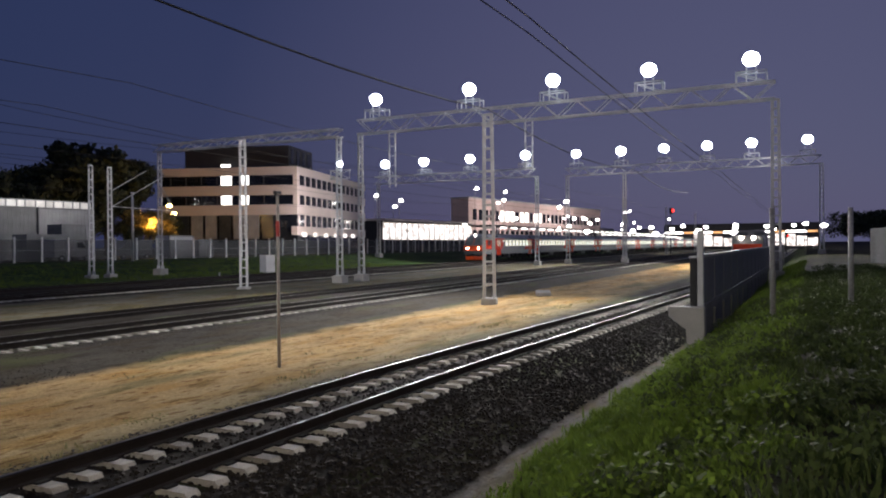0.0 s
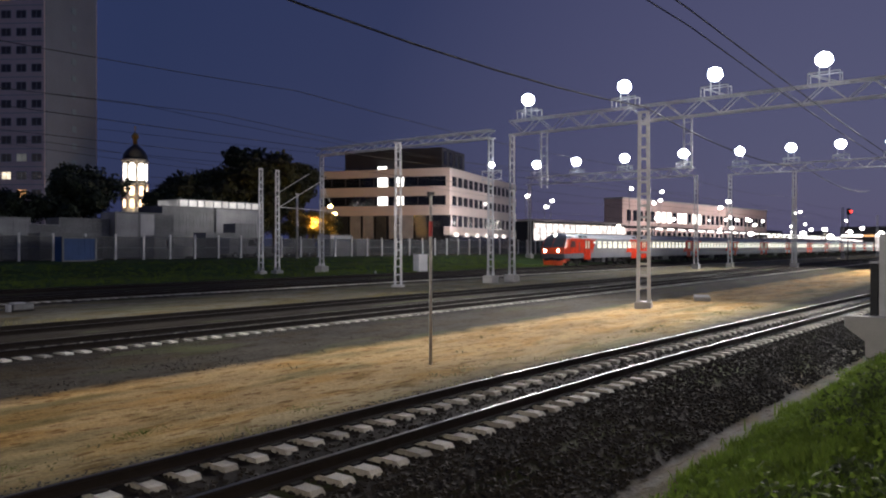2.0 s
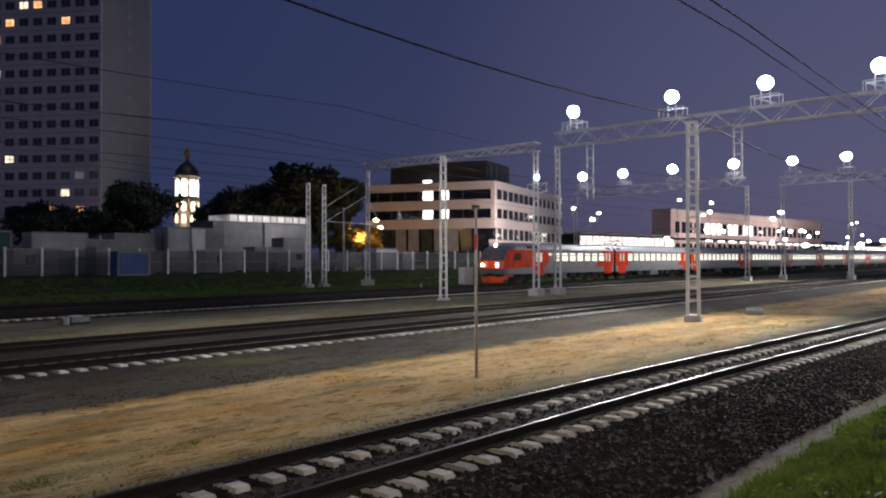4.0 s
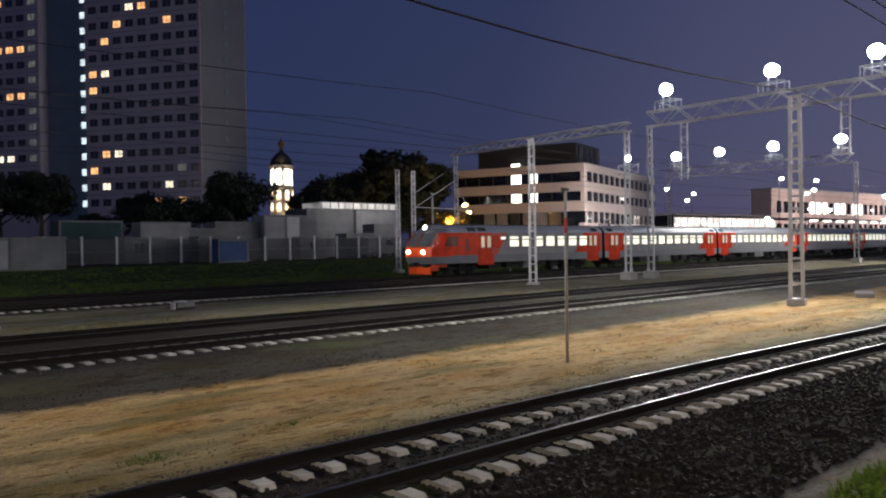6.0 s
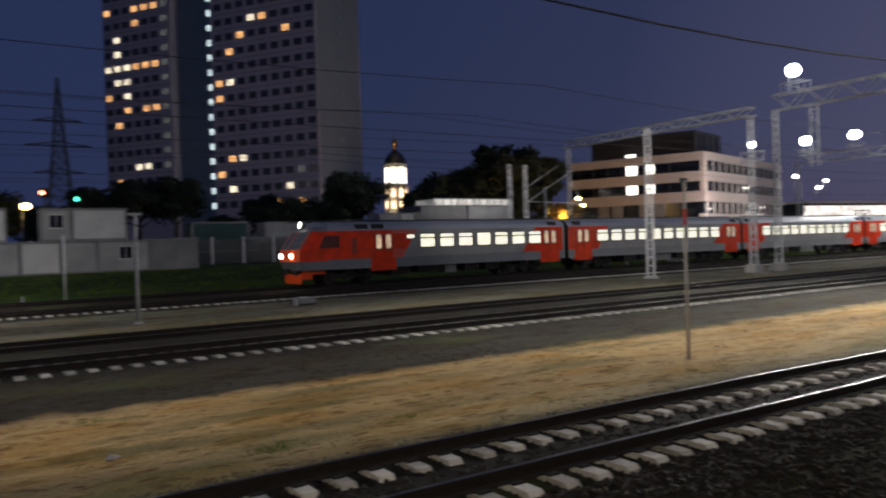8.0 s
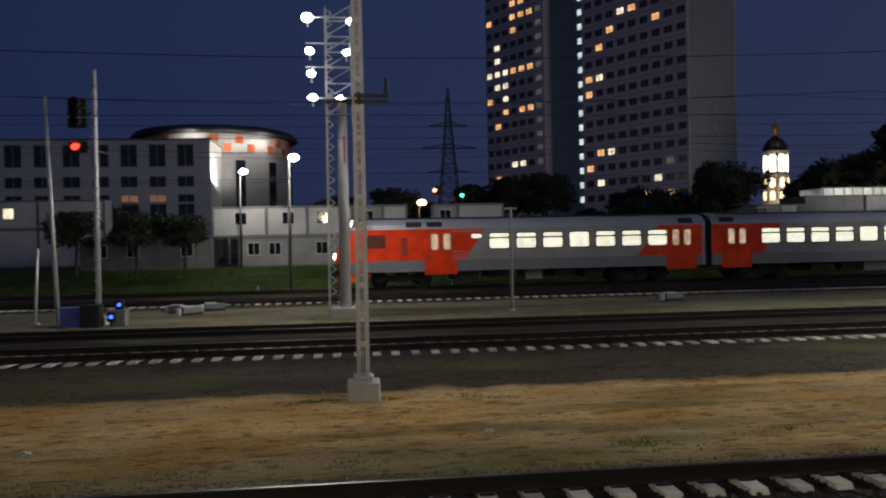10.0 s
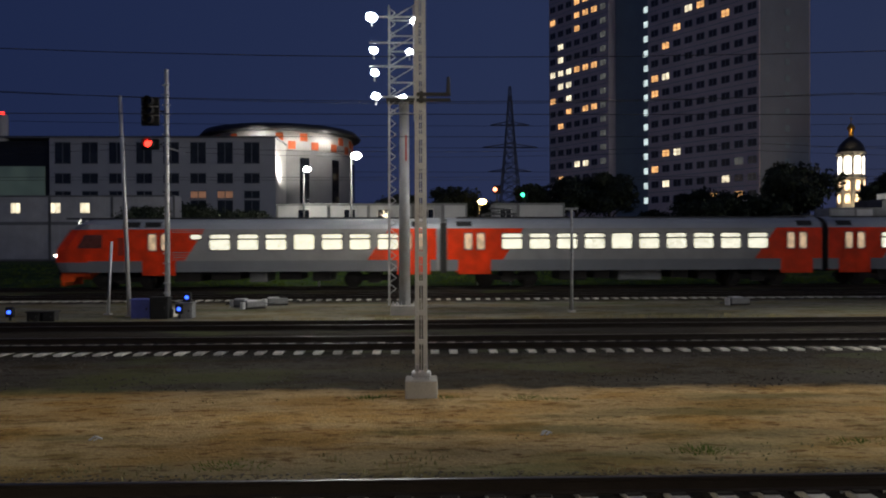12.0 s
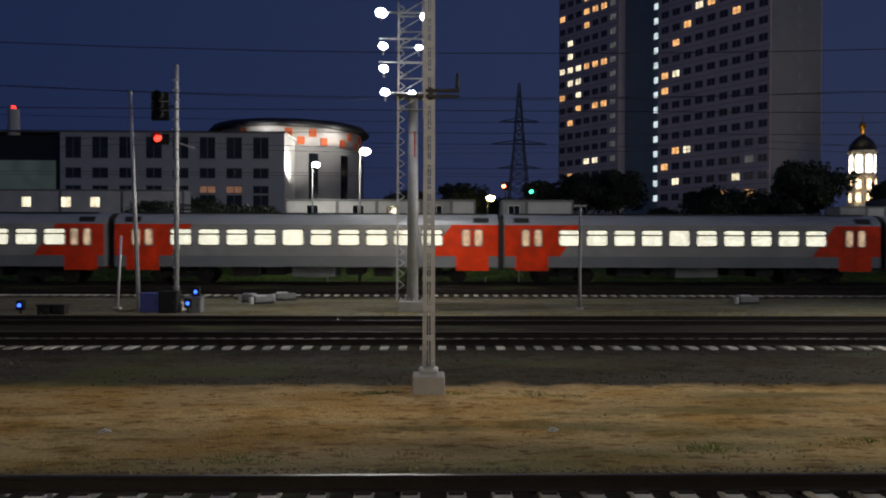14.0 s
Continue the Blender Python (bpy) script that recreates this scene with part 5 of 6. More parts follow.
CARS = [HEAD, CAR_A, CAR_B]
for i in range(8):
    CARS.append(copy_thing(CAR_A if i % 2 == 0 else CAR_B, pose(0, 45, .2)))


# ---- fence ----
FENCE_RAIL = material("grey_fence_rail", (.16, .165, .17), .6, .4, .2, 2, 20, .1)


def lineside_fence():
    t = thing("yard_fence", "long grey mesh fence with pale posts behind the grass", "fence", "", pose(0, 70, 1.3))
    post = B()
    box(post, -.09, .09, -.09, .09, -.3, 2.55)
    pom = mesh_of("fence_post", post, FENCE_POST)
    pn = B()
    zig = [(.1 + .139 * k, -.03 if k % 2 else .03) for k in range(21)]
    prism(pn, zig + [(x, y + .02) for x, y in reversed(zig)], .1, 2.3)
    pnm = mesh_of("fence_panel", pn, FENCE_GREY)
    rl = B()
    box(rl, .05, 2.93, -.02, .02, -.02, .02)
    rlm = mesh_of("fence_rail", rl, FENCE_RAIL)
    for i in range(-6, 70):
        part("fence_post", pom, None, t).location = (i * 2.98, 0.02 * (i % 3), 0)
        part("fence_panel", pnm, None, t).location = (i * 2.98, 0, 0)
        for zz in (1.2, 2.28):
            part("fence_rail", rlm, None, t).location = (i * 2.98, -.05, zz)


lineside_fence()


# ---- cabins and sheds behind the fence ----
def cabin(x, y, z, l, w, h, mat, label, windows=(), turn=0, lit=False, group="site cabins"):
    t = thing("site_cabin", label, "cabin", group, pose(x, y, z, 0, 0, turn))
    bm = B()
    box(bm, 0, l, 0, w, 0, h)
    part("body", bm, mat, t, bevel=.03)
    bm = B()
    for xx in (0, l):
        box(bm, xx - .08, xx + .08, -.04, .1, 0, h)
    box(bm, -.08, l + .08, -.05, .1, h - .16, h + .02)
    box(bm, -.08, l + .08, -.05, .1, 0, .14)
    part("corner_frame", bm, CONTAINER_GREY, t)
    for k in range(int(l / .55)):
        bm = B()
        box(bm, .3 + k * .55, .36 + k * .55, -.015, .01, .16, h - .18)
        part("rib", bm, mat, t)
    for wx in windows:
        bm = B()
        box(bm, wx - .45, wx + .45, -.03, .01, 1.0, 1.95)
        wn_ = part("window", bm, WIN_PALE if lit else GLASS_DARK, t)
        bm = B()
        for a in ((wx - .5, wx + .5, .94, 1.0), (wx - .5, wx + .5, 1.95, 2.01), (wx - .5, wx - .45, 1.0, 1.95), (wx + .45, wx + .5, 1.0, 1.95), (wx - .02, wx + .02, 1.0, 1.95)):
            box(bm, a[0], a[1], -.05, .0, a[2], a[3])
        part("frame", bm, FENCE_POST, wn_)
    return t


def row_of_cabins():
    y = 62.6
    low = [(-22.2, 6, CONTAINER_GREY, (1.5, 4)), (-16.0, 4.0, CONTAINER_GREY, (2,)), (-9.9, 4.0, CONTAINER_MID, (1.2, 2.9)), (-5.8, 4.2, CONTAINER_MID, (2.6,)), (-1.5, 2.6, CONTAINER_MID, ()), (1.2, 3.4, CONTAINER_MID, (1.5,)), (4.7, 2.6, CONTAINER, ()), (7.4, 2.4, CONTAINER_MID, ())]
    for x, l, m, w in low:
        cabin(x, y, 1.2, l, 2.4, 2.45, m, "white stacked site cabin on the bank" if m is CONTAINER else "grey site cabin on the bank", w)
    high = [(-11.9, 4.2, CONTAINER, (2.2,)), (-7.6, 3.2, CONTAINER, (1.7,)), (-4.3, 3.6, CONTAINER, (1.2,)), (-.6, 2.4, CONTAINER_MID, (1.2,)), (1.9, 1.9, CONTAINER, ()), (6.1, 2.0, CONTAINER_MID, (1.0,)), (8.2, 3.8, CONTAINER, ())]
    for x, l, m, w in high:
        cabin(x, y, 3.68, l, 2.4, 2.45, m, "white upper site cabin stacked on another", w)
    cabin(9.9, y, 1.2, 3.7, 2.4, 2.45, CONTAINER_MID, "grey site cabin on the bank", (2,))
    cabin(13.7, y, 1.2, 3.7, 2.4, 2.45, CONTAINER_GREY, "grey site cabin on the bank", ())
    for x in (-42.0, -36.0, -30.0):
        cabin(x, 74.0, 1.3, 5.9, 2.4, 3.6, CONTAINER, "white site cabin under another", (), 0)
        cabin(x, 74.0, 4.92, 5.9, 2.4, 2.7, CONTAINER, "upper white site cabin with lit windows", {-42.0: (2.7,), -36.0: (.55, 3.35)}.get(x, ()), 0, True)


row_of_cabins()
cabin(17.5, 72.0, 1.3, 2.6, 2.6, 2.6, CONTAINER_MID, "grey site cabin behind the fence", ())
cabin(20.2, 74.0, 1.3, 5.5, 2.6, 4.1, material("teal_shed_sheet", (.022, .065, .065), .7, .1, .5, .6, 8, .1), "tall teal sheet shed behind the fence", ())
cabin(28.1, 75.6, 1.3, 5.1, 2.6, 4.1, CONTAINER_MID, "pale cabin block behind the fence", ())
cabin(25.2, 72.0, 1.3, 4.0, 2.6, 2.5, CONTAINER_MID, "dull white cabin behind the fence", (1.4,))
cabin(33.0, 73.0, 1.3, 6.0, 2.6, 2.6, CONTAINER_GREY, "grey cabin behind the fence", (2, 4))
cabin(32.4, 67.4, 1.25, 3.0, 1.6, 2.25, BLUE_BOX, "blue steel container before the fence", ())
cabin(33.0, 80.0, 1.3, 5.2, 3, 3.6, SHED_WALL, "dark weathered shed behind the fence", ())
cabin(38.6, 81.0, 1.3, 5.4, 3, 4.4, SHED_WALL, "dark weathered shed behind the fence", (1.5,))
cabin(44.3, 80.0, 1.3, 2.8, 3, 5.2, CONTAINER_MID, "pale tall cabin between sheds", ())
cabin(47.2, 80.0, 1.3, 1.9, 3, 5.2, CONTAINER, "white narrow cabin between sheds", ())
cabin(44.5, 72.6, 1.3, 3.6, 2.4, 2.5, CONTAINER_MID, "grey cabin behind the fence", (1.8,))
cabin(51.5, 73.5, 1.3, 5.0, 2.4, 2.9, SHED_WALL, "dark shed behind the fence", ())
cabin(59.0, 78, 1.3, 3.2, 2.6, 4.2, CONTAINER_GREY, "grey cabin behind the fence", (1.6,))
cabin(49.5, 88, 1.3, 7.2, 5, 5.6, SHED_WALL, "long dark shed behind the fence", (2.0, 5.0))
cabin(57.0, 91, 1.3, 8.0, 6, 6.8, CONTAINER_GREY, "grey flat-roofed depot with a pale parapet", (2.0, 5.0))
cabin(65.3, 90.8, 1.3, 8.4, 6, 6.8, CONTAINER_MID, "grey flat-roofed depot with a pale parapet", (2.0, 5.0))
cabin(70.0, 72.5, 1.3, 4.0, 2.4, 2.9, CONTAINER, "white cabin beside a maple", ())
cabin(75.0, 72.5, 1.3, 2.6, 2.4, 2.4, CONTAINER, "white cabin beside a maple", ())


def parked_van(x, y, turn, mat, label):
    t = thing("parked_van", label, "van", "vans behind the fence", pose(x, y, ground_z(y), 0, 0, turn))
    bm = B()
    a = [(-2.6, .45), (2.5, .45), (2.6, 1.2), (1.7, 1.35), (1.15, 2.25), (-2.45, 2.35), (-2.6, 2.1)]
    f = [bm.verts.new((px, -.98, pz)) for px, pz in a]
    g = [bm.verts.new((px, .98, pz)) for px, pz in a]
    bm.faces.new(f)
    bm.faces.new(g[::-1])
    for i in range(len(a)):
        bm.faces.new((f[i], g[i], g[(i + 1) % len(a)], f[(i + 1) % len(a)]))
    part("body", bm, mat, t, bevel=.06)
    bm = B()
    a = [(.25, 1.4), (1.5, 1.4), (1.02, 2.1), (.25, 2.1)]
    f = [bm.verts.new((px, -1.0, pz)) for px, pz in a]
    g = [bm.verts.new((px, -.95, pz)) for px, pz in a]
    bm.faces.new(f)
    bm.faces.new(g[::-1])
    for i in range(4):
        bm.faces.new((f[i], g[i], g[(i + 1) % 4], f[(i + 1) % 4]))
    part("side_window", bm, GLASS_DARK, t)
    for wx in (-1.7, 1.6):
        for s in (-1, 1):
            bm = B()
            tube(bm, (wx, s * .78, .34), (wx, s * 1.0, .34), .34, .34, 16)
            wheel = part("wheel", bm, RUBBER, t)
            bm = B()
            tube(bm, (wx, s * 1.0, .34), (wx, s * 1.012, .34), .19, .17, 12)
            part("rim", bm, GALV, wheel)


parked_van(55.5, 72.4, 4, CONTAINER, "white van parked behind the fence")
parked_van(64.2, 73.0, 178, CONTAINER_MID, "grey van parked behind the fence")
parapet = thing("depot_parapet", "pale depot roof parapet, its lit look made by glow", "parapet", "", pose(59.2, 90.7, 8.14))
# parapet panel glows by itself in place of lamplight falling on it
bm = B()
box(bm, 0, 14.0, 0, 5, 0, .85)
part("parapet_panel", bm, glow("lit_parapet_glow", (1.0, .96, .9), .36, .8, .45), parapet)
for k in range(11):
    bm = B()
    box(bm, k * 1.35 + (k % 3) * .1, k * 1.35 + .14 + (k % 3) * .1, -.06, 0, 0, .84)
    part("parapet_post", bm, SHED_WALL, parapet)
bm = B()
box(bm, -.1, 14.1, -.12, 5.05, .85, .97)
part("parapet_cap", bm, SHED_WALL, parapet)
lamp("depot_lamp", "SPOT", (66, 85.5, 10.6), (66, 91, 6.0), 500, COLD, .3, 150)


# ---- tower block ----
TOWER_A = Vector((58.5, 128.0, 0))
TOWER_D = Vector((-13.3, 20.0, 0)).normalized()
FLOOR_H = 2.975
FIRST = 11.35
TOWER_TOP = 78.0
LIT = {"right": "3,0,o 1,0,o 7,1,w 2,1,p 8,2,o 1,2,d 6,3,p 7,3,o 8,7,o 7,8,w 8,8,o 7,10,o 6,11,o 2,11,o 5,12,w 4,12,o 0,13,d 3,14,o 7,15,o",
       "left": "5,2,o 2,3,p 3,3,w 5,6,o 4,7,o 5,9,w 2,7,o 1,7,o 6,8,o 4,8,p 5,9,p 4,9,p 1,10,o 2,10,o 3,10,o 4,10,w 5,10,w 6,10,w 5,11,w 5,12,p 3,13,o 6,14,o 1,14,o 2,14,o 3,14,o 3,15,o 2,15,o 0,16,p 4,17,o"}


def tower_block():
    t = thing("tower_block", "tall panel tower block with scattered lit windows at dusk", "apartment tower")
    out = Vector((-TOWER_D.y, TOWER_D.x, 0))
    if out.dot(TOWER_A) > 0:
        out = -out

    def at(s, d):
        p = TOWER_A + TOWER_D * s - out * d
        return (p.x, p.y)

    def block(name, s0, s1, d0, d1, top, mat, lab=""):
        bm = B()
        prism(bm, [at(s0, d0), at(s1, d0), at(s1, d1), at(s0, d1)], 1.2, top)
        return part(name, bm, mat, t, lab)

    right = block("right_wing", 0, 24.0, 0, 16.5, TOWER_TOP, [TOWER_WALL], "beige panel wing")
    left = block("left_wing", 34.3, 52.2, 0, 16, TOWER_TOP, [TOWER_WALL], "beige panel wing")
    mid = block("stair_core", 24.0, 34.3, 2.2, 14, TOWER_TOP + 2, [TOWER_RECESS], "bluish recessed stair core")
    # gable sheet in the colour toned down against floodlight
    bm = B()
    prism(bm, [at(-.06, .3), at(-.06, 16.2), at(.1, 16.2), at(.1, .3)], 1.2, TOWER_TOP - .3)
    gable = part("gable_wall", bm, TOWER_SIDE, t, "blank grey gable wall, darkened to offset floodlight")
    basis = Matrix((( -TOWER_D.x, -out.x, 0, 0), (-TOWER_D.y, -out.y, 0, 0), (0, 0, 1, 0), (0, 0, 0, 1)))
    fm = B()
    for a in ((-.86, .86, -.80, -.72), (-.86, .86, .72, .80), (-.86, -.78, -.72, .72), (.78, .86, -.72, .72), (-.03, .03, -.72, .72)):
        box(fm, a[0], a[1], -.08, .02, a[2], a[3])
    frame_m = mesh_of("window_frame", fm, TOWER_SIDE)
    pane = {}
    for key, mat in (("k", TOWER_GLASS), ("o", WIN_WARM), ("w", WIN_PALE), ("p", WIN_PALE), ("d", WIN_DIM), ("s", WIN_COLD)):
        pm = B()
        box(pm, -.78, .78, -.03, .0, -.72, .72)
        pane[key] = mesh_of("pane", pm, mat)
    sill = B()
    box(sill, -1.28, 1.28, -.05, .0, -.03, .03)
    seam = mesh_of("panel_seam", sill, TOWER_RECESS)

    def window(parent, s, z, key, d=0.0, scale=1.0):
        p = at(s, d)
        m = Matrix.Translation((p[0], p[1], z)) @ basis
        w = part("window", pane[key], None, parent)
        w.matrix_basis = m @ Matrix.Diagonal((1.02 * scale, 1, .84, 1))
        if key != "s":
            f = part("window_frame", frame_m, None, w)

    floors = int((TOWER_TOP - FIRST) / FLOOR_H)
    for wing, name, cols in ((right, "right", [1.3 + 2.62 * i for i in range(9)]), (left, "left", [35.8 + 2.53 * i for i in range(7)])):
        lit = {}
        for a in LIT[name].split():
            c, f, k = a.split(",")
            lit[(int(c), int(f))] = k
        for f in range(floors):
            for c, s in enumerate(cols):
                key = lit.get((c, f), "k")
                if f > 17 and random.random() < .22:
                    key = random.choice("owo")
                if name == "left" and c == 0 and key == "k":
                    key = "d"
                window(wing, s, FIRST + f * FLOOR_H, key)
        for f in range(floors):
            bm = B()
            s0, s1 = (0, 24.0) if name == "right" else (34.3, 52.2)
            prism(bm, [at(s0, -.03), at(s1, -.03), at(s1, .01), at(s0, .01)], FIRST + f * FLOOR_H + 1.42, FIRST + f * FLOOR_H + 1.52)
            part("panel_joint", bm, TOWER_RECESS, wing)
    for f in range(floors):
        window(mid, 26.0, FIRST + f * FLOOR_H + .1, "s", 2.15, .95)
    # loggia slots in the gable
    for f in range(floors):
        bm = B()
        prism(bm, [at(-.12, 8.0), at(-.12, 9.4), at(-.05, 9.4), at(-.05, 8.0)], FIRST + f * FLOOR_H - .5, FIRST + f * FLOOR_H + .6)
        part("gable_slot", bm, TOWER_RECESS, gable)


tower_block()


# ---- bell tower ----
def bell_tower():
    cx, cy = 95.6, 164.0
    t = thing("bell_tower", "floodlit church bell tower with a dark dome and gilded cross", "bell tower", "", pose(cx, cy, 1.3, 0, 0, 22.5))
    glow_m = glow("floodlit_belfry_opening", (1.0, .92, .78), 4.5, .55, 1.0)
    trim_m = glow("string_lights", (1.0, .68, .40), 5.0, .97, 4.0)
    bm = B()
    box(bm, -3.2, 3.2, -3.2, 3.2, -.5, 8.5)
    part("lower_tier", bm, CHURCH, t, bevel=.1)
    bm = B()
    lathe(bm, [(3.3, 8.5), (3.3, 8.9), (2.9, 9.0), (2.9, 15.6), (3.2, 15.7), (3.2, 16.1)], 8)
    part("middle_tier", bm, CHURCH, t)
    bm = B()
    lathe(bm, [(2.7, 16.1), (2.7, 20.8), (3.1, 21.0), (3.1, 21.5)], 8)
    part("belfry", bm, CHURCH, t, "white belfry lit from below")
    for i in range(8):
        a = math.pi / 8 + i * math.pi / 4
        for z0, z1, r, wv, m in ((16.6, 20.5, 2.52, .74, glow_m), (10.2, 12.2, 2.70, .5, trim_m), (13.0, 15.2, 2.70, .5, trim_m)):
            bm = B()
            pts = [(-wv, z0), (wv, z0), (wv, z1 - .5), (wv * .6, z1), (-wv * .6, z1), (-wv, z1 - .5)]
            f = [bm.verts.new((r + .02, x, z)) for x, z in pts]
            g = [bm.verts.new((r - .2, x, z)) for x, z in pts]
            bm.faces.new(f)
            bm.faces.new(g[::-1])
            for k in range(6):
                bm.faces.new((f[k], g[k], g[(k + 1) % 6], f[(k + 1) % 6]))
            ob = part("arched_opening", bm, m, t, "lit arched opening")
            ob.rotation_euler = (0, 0, a)
    for i in range(4):
        for z0, z1 in ((2.0, 4.2), (5.2, 7.6)):
            for dx in (-1.7, 0, 1.7):
                bm = B()
                box(bm, 3.15, 3.23, dx - .5, dx + .5, z0, z1)
                ob = part("lit_niche", bm, trim_m, t)
                ob.rotation_euler = (0, 0, i * math.pi / 2)
    bm = B()
    lathe(bm, [(2.75, 21.5), (2.7, 22.2), (2.4, 23.1), (1.7, 24.0), (.85, 24.7), (.45, 25.0)], 20)
    part("dome", bm, DOME, t, "dark sheet metal dome", True)
    bm = B()
    lathe(bm, [(.5, 25.0), (.45, 26.2), (.75, 26.6), (.85, 27.0), (.5, 27.6), (.08, 28.0), (.06, 28.1)], 12)
    part("cupola", bm, GOLD, t, "small gilded cupola", True)
    bm = B()
    bar(bm, (0, 0, 28), (0, 0, 29.4), .12)
    bar(bm, (-.45, 0, 28.95), (.45, 0, 28.95), .1)
    bar(bm, (-.25, 0, 29.2), (.25, 0, 29.2), .08)
    part("cross", bm, GOLD, t)


bell_tower()
lamp("cupola_lamp", "SPOT", (93.5, 160, 22.9), (95.6, 164, 28.5), 500, WARM, .2, 80)


# ---- power pylon ----
def pylon():
    t = thing("power_pylon", "dark lattice power pylon against the dusk sky", "pylon", "", pose(20.2, 169.0, 1.3))
    hgt = 37.0
    for sx in (-1, 1):
        for sy in (-1, 1):
            bm = B()
            bar(bm, (sx * 3.2, sy * 3.2, -.3), (sx * 1.2, sy * 1.2, 22), .3)
            bar(bm, (sx * 1.2, sy * 1.2, 22), (sx * .15, sy * .15, hgt), .25)
            part("leg", bm, PYLON_STEEL, t)
    for k in range(16):
        z0, z1 = k * 2.2, k * 2.2 + 2.2
        w0 = 3.2 - 2.0 * min(1, z0 / 22) - max(0, z0 - 22) * .07
        w1 = 3.2 - 2.0 * min(1, z1 / 22) - max(0, z1 - 22) * .07
        for sy in (-1, 1):
            bm = B()
            bar(bm, (-w0, sy * w0, z0), (w1, sy * w1, z1), .16)
            bar(bm, (w0, sy * w0, z0), (-w1, sy * w1, z1), .16)
            bar(bm, (-w0, sy * w0, z0), (w0, sy * w0, z0), .14)
            part("brace", bm, PYLON_STEEL, t)
    for z, l in ((17.8, 4.8), (23.3, 6.2), (28.3, 4.4)):
        bm = B()
        for s in (-1, 1):
            bar(bm, (0, 0, z + .9), (s * l, 0, z), .2)
            bar(bm, (0, 0, z), (s * l, 0, z), .22)
            for q in (.45, .8):
                bar(bm, (s * l * q, 0, z), (s * l * q, 0, z + .9 * (1 - q)), .12)
        part("cross_arm", bm, PYLON_STEEL, t)


pylon()
for pz, px0 in ((19.0, -6.0), (24.4, 6.2), (29.4, -4.4)):
    wire("power_line", [(20.2 + px0 + (u - .5) * 520, 169 + 4 * (u - .5), pz - 9 * 4 * u * (1 - u) * .6 + 5.4) for u in [k / 16 for k in range(17)]], .05, "distant power line strung from the pylon")


# ---- white hall with a drum ----
def school():
    t = thing("white_hall", "white three-storey building with rows of dark windows", "building", "", pose(0, 115, 1.3))
    bm = B()
    box(bm, -56, -22.1, 0, 9, -.3, 17.7)
    body = part("wall", bm, WHITE_WALL, t, "white rendered wall")
    bm = B()
    box(bm, -75, -56, .8, 14, -.3, 17.4)
    part("side_block", bm, OFFICE_DARK, t, "dark glazed side block")
    bm = B()
    box(bm, -66, -57, .6, .8, 8.0, 13.5)
    part("lit_glazing", bm, glow("dim_green_glazing", (.55, .75, .6), .035, .5, .5), t, "dim greenish glazing")
    for c in range(8):
        x = -54.0 + c * 4.05
        for z0, z1, w in ((13.9, 17.0, 1.15), (8.6, 9.6, 1.15), (10.9, 12.3, 1.15), (4.6, 8.2, 1.15)):
            bm = B()
            box(bm, x - w, x + w, -.06, .02, z0, z1)
            ww = part("window", bm, HALL_GLASS if not (z0 == 8.6 and c in (5, 6)) else glow("dim_orange_blind", (1, .5, .3), .16, .4, 1.2), body)
            bm = B()
            for a in ((-w - .1, w + .1, z0 - .1, z0), (-w - .1, w + .1, z1, z1 + .1), (-.06, .06, z0, z1)):
                box(bm, x + a[0], x + a[1], -.12, .0, a[2], a[3])
            part("window_frame", bm, CONTAINER_GREY, ww)
    bm = B()
    box(bm, -75.2, -21.9, -.15, 9.1, 17.7, 18.0)
    part("coping", bm, CONTAINER_GREY, t)
    d = thing("drum_hall", "round white hall with orange panels under a dark flat roof", "building", "", pose(-25.4, 138, .5))
    bm = B()
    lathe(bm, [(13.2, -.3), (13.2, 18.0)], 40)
    part("drum_wall", bm, DRUM_WALL, d, "curved white wall, dimmed to grey in its colour", True)
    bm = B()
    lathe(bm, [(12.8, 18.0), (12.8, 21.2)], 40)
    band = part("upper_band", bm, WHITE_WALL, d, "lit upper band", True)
    for i in range(40):
        a = 2 * math.pi * i / 40
        if i % 6 != 5:
            bm = B()
            zz = 19.6 if i % 2 else 18.25
            box(bm, 12.7, 12.95, -.62, .62, zz, zz + 1.3)
            ob = part("orange_panel", bm, ORANGE_PANEL, band)
            ob.rotation_euler = (0, 0, a)
        if i % 3 == 0:
            bm = B()
            box(bm, 13.1, 13.28, -.8, .8, 1.0, 16.8)
            ob = part("slot_window", bm, GLASS_DARK, d)
            ob.rotation_euler = (0, 0, a)
    bm = B()
    lathe(bm, [(14.2, 21.2), (14.4, 21.5), (13.6, 22.4), (9, 23.0), (.5, 23.3)], 48)
    part("roof_disc", bm, OFFICE_DARK, d, "dark overhanging roof disc", True)


school()
lamp("band_lamp", "POINT", (-27.0, 122.9, 20.6), (0, 0, 0), 520, (1, .92, .85), .3)
lamp("band_lamp", "POINT", (-15.2, 127.0, 20.6), (0, 0, 0), 420, (1, .92, .85), .3)
chim = thing("lit_chimney", "short chimney with a red warning light", "chimney", "", pose(-63.5, 116, 18.6))
bm = B()
tube(bm, (0, 0, 0), (0, 0, 4.0), .9, .8, 12)
part("stack", bm, WHITE_WALL, chim)
bm = B()
tube(bm, (0, 0, 4.0), (0, 0, 4.5), .3, .3, 8)
part("warning_light", bm, RED_LIGHT, chim)


# ---- office building ----
def slab_quad(p0, p1, depth_vec, z0, z1):
    bm = B()
    a, b, d = Vector(p0), Vector(p1), Vector(depth_vec)
    prism(bm, [(a.x, a.y), (b.x, b.y), ((b + d).x, (b + d).y), ((a + d).x, (a + d).y)], z0, z1)
    return bm


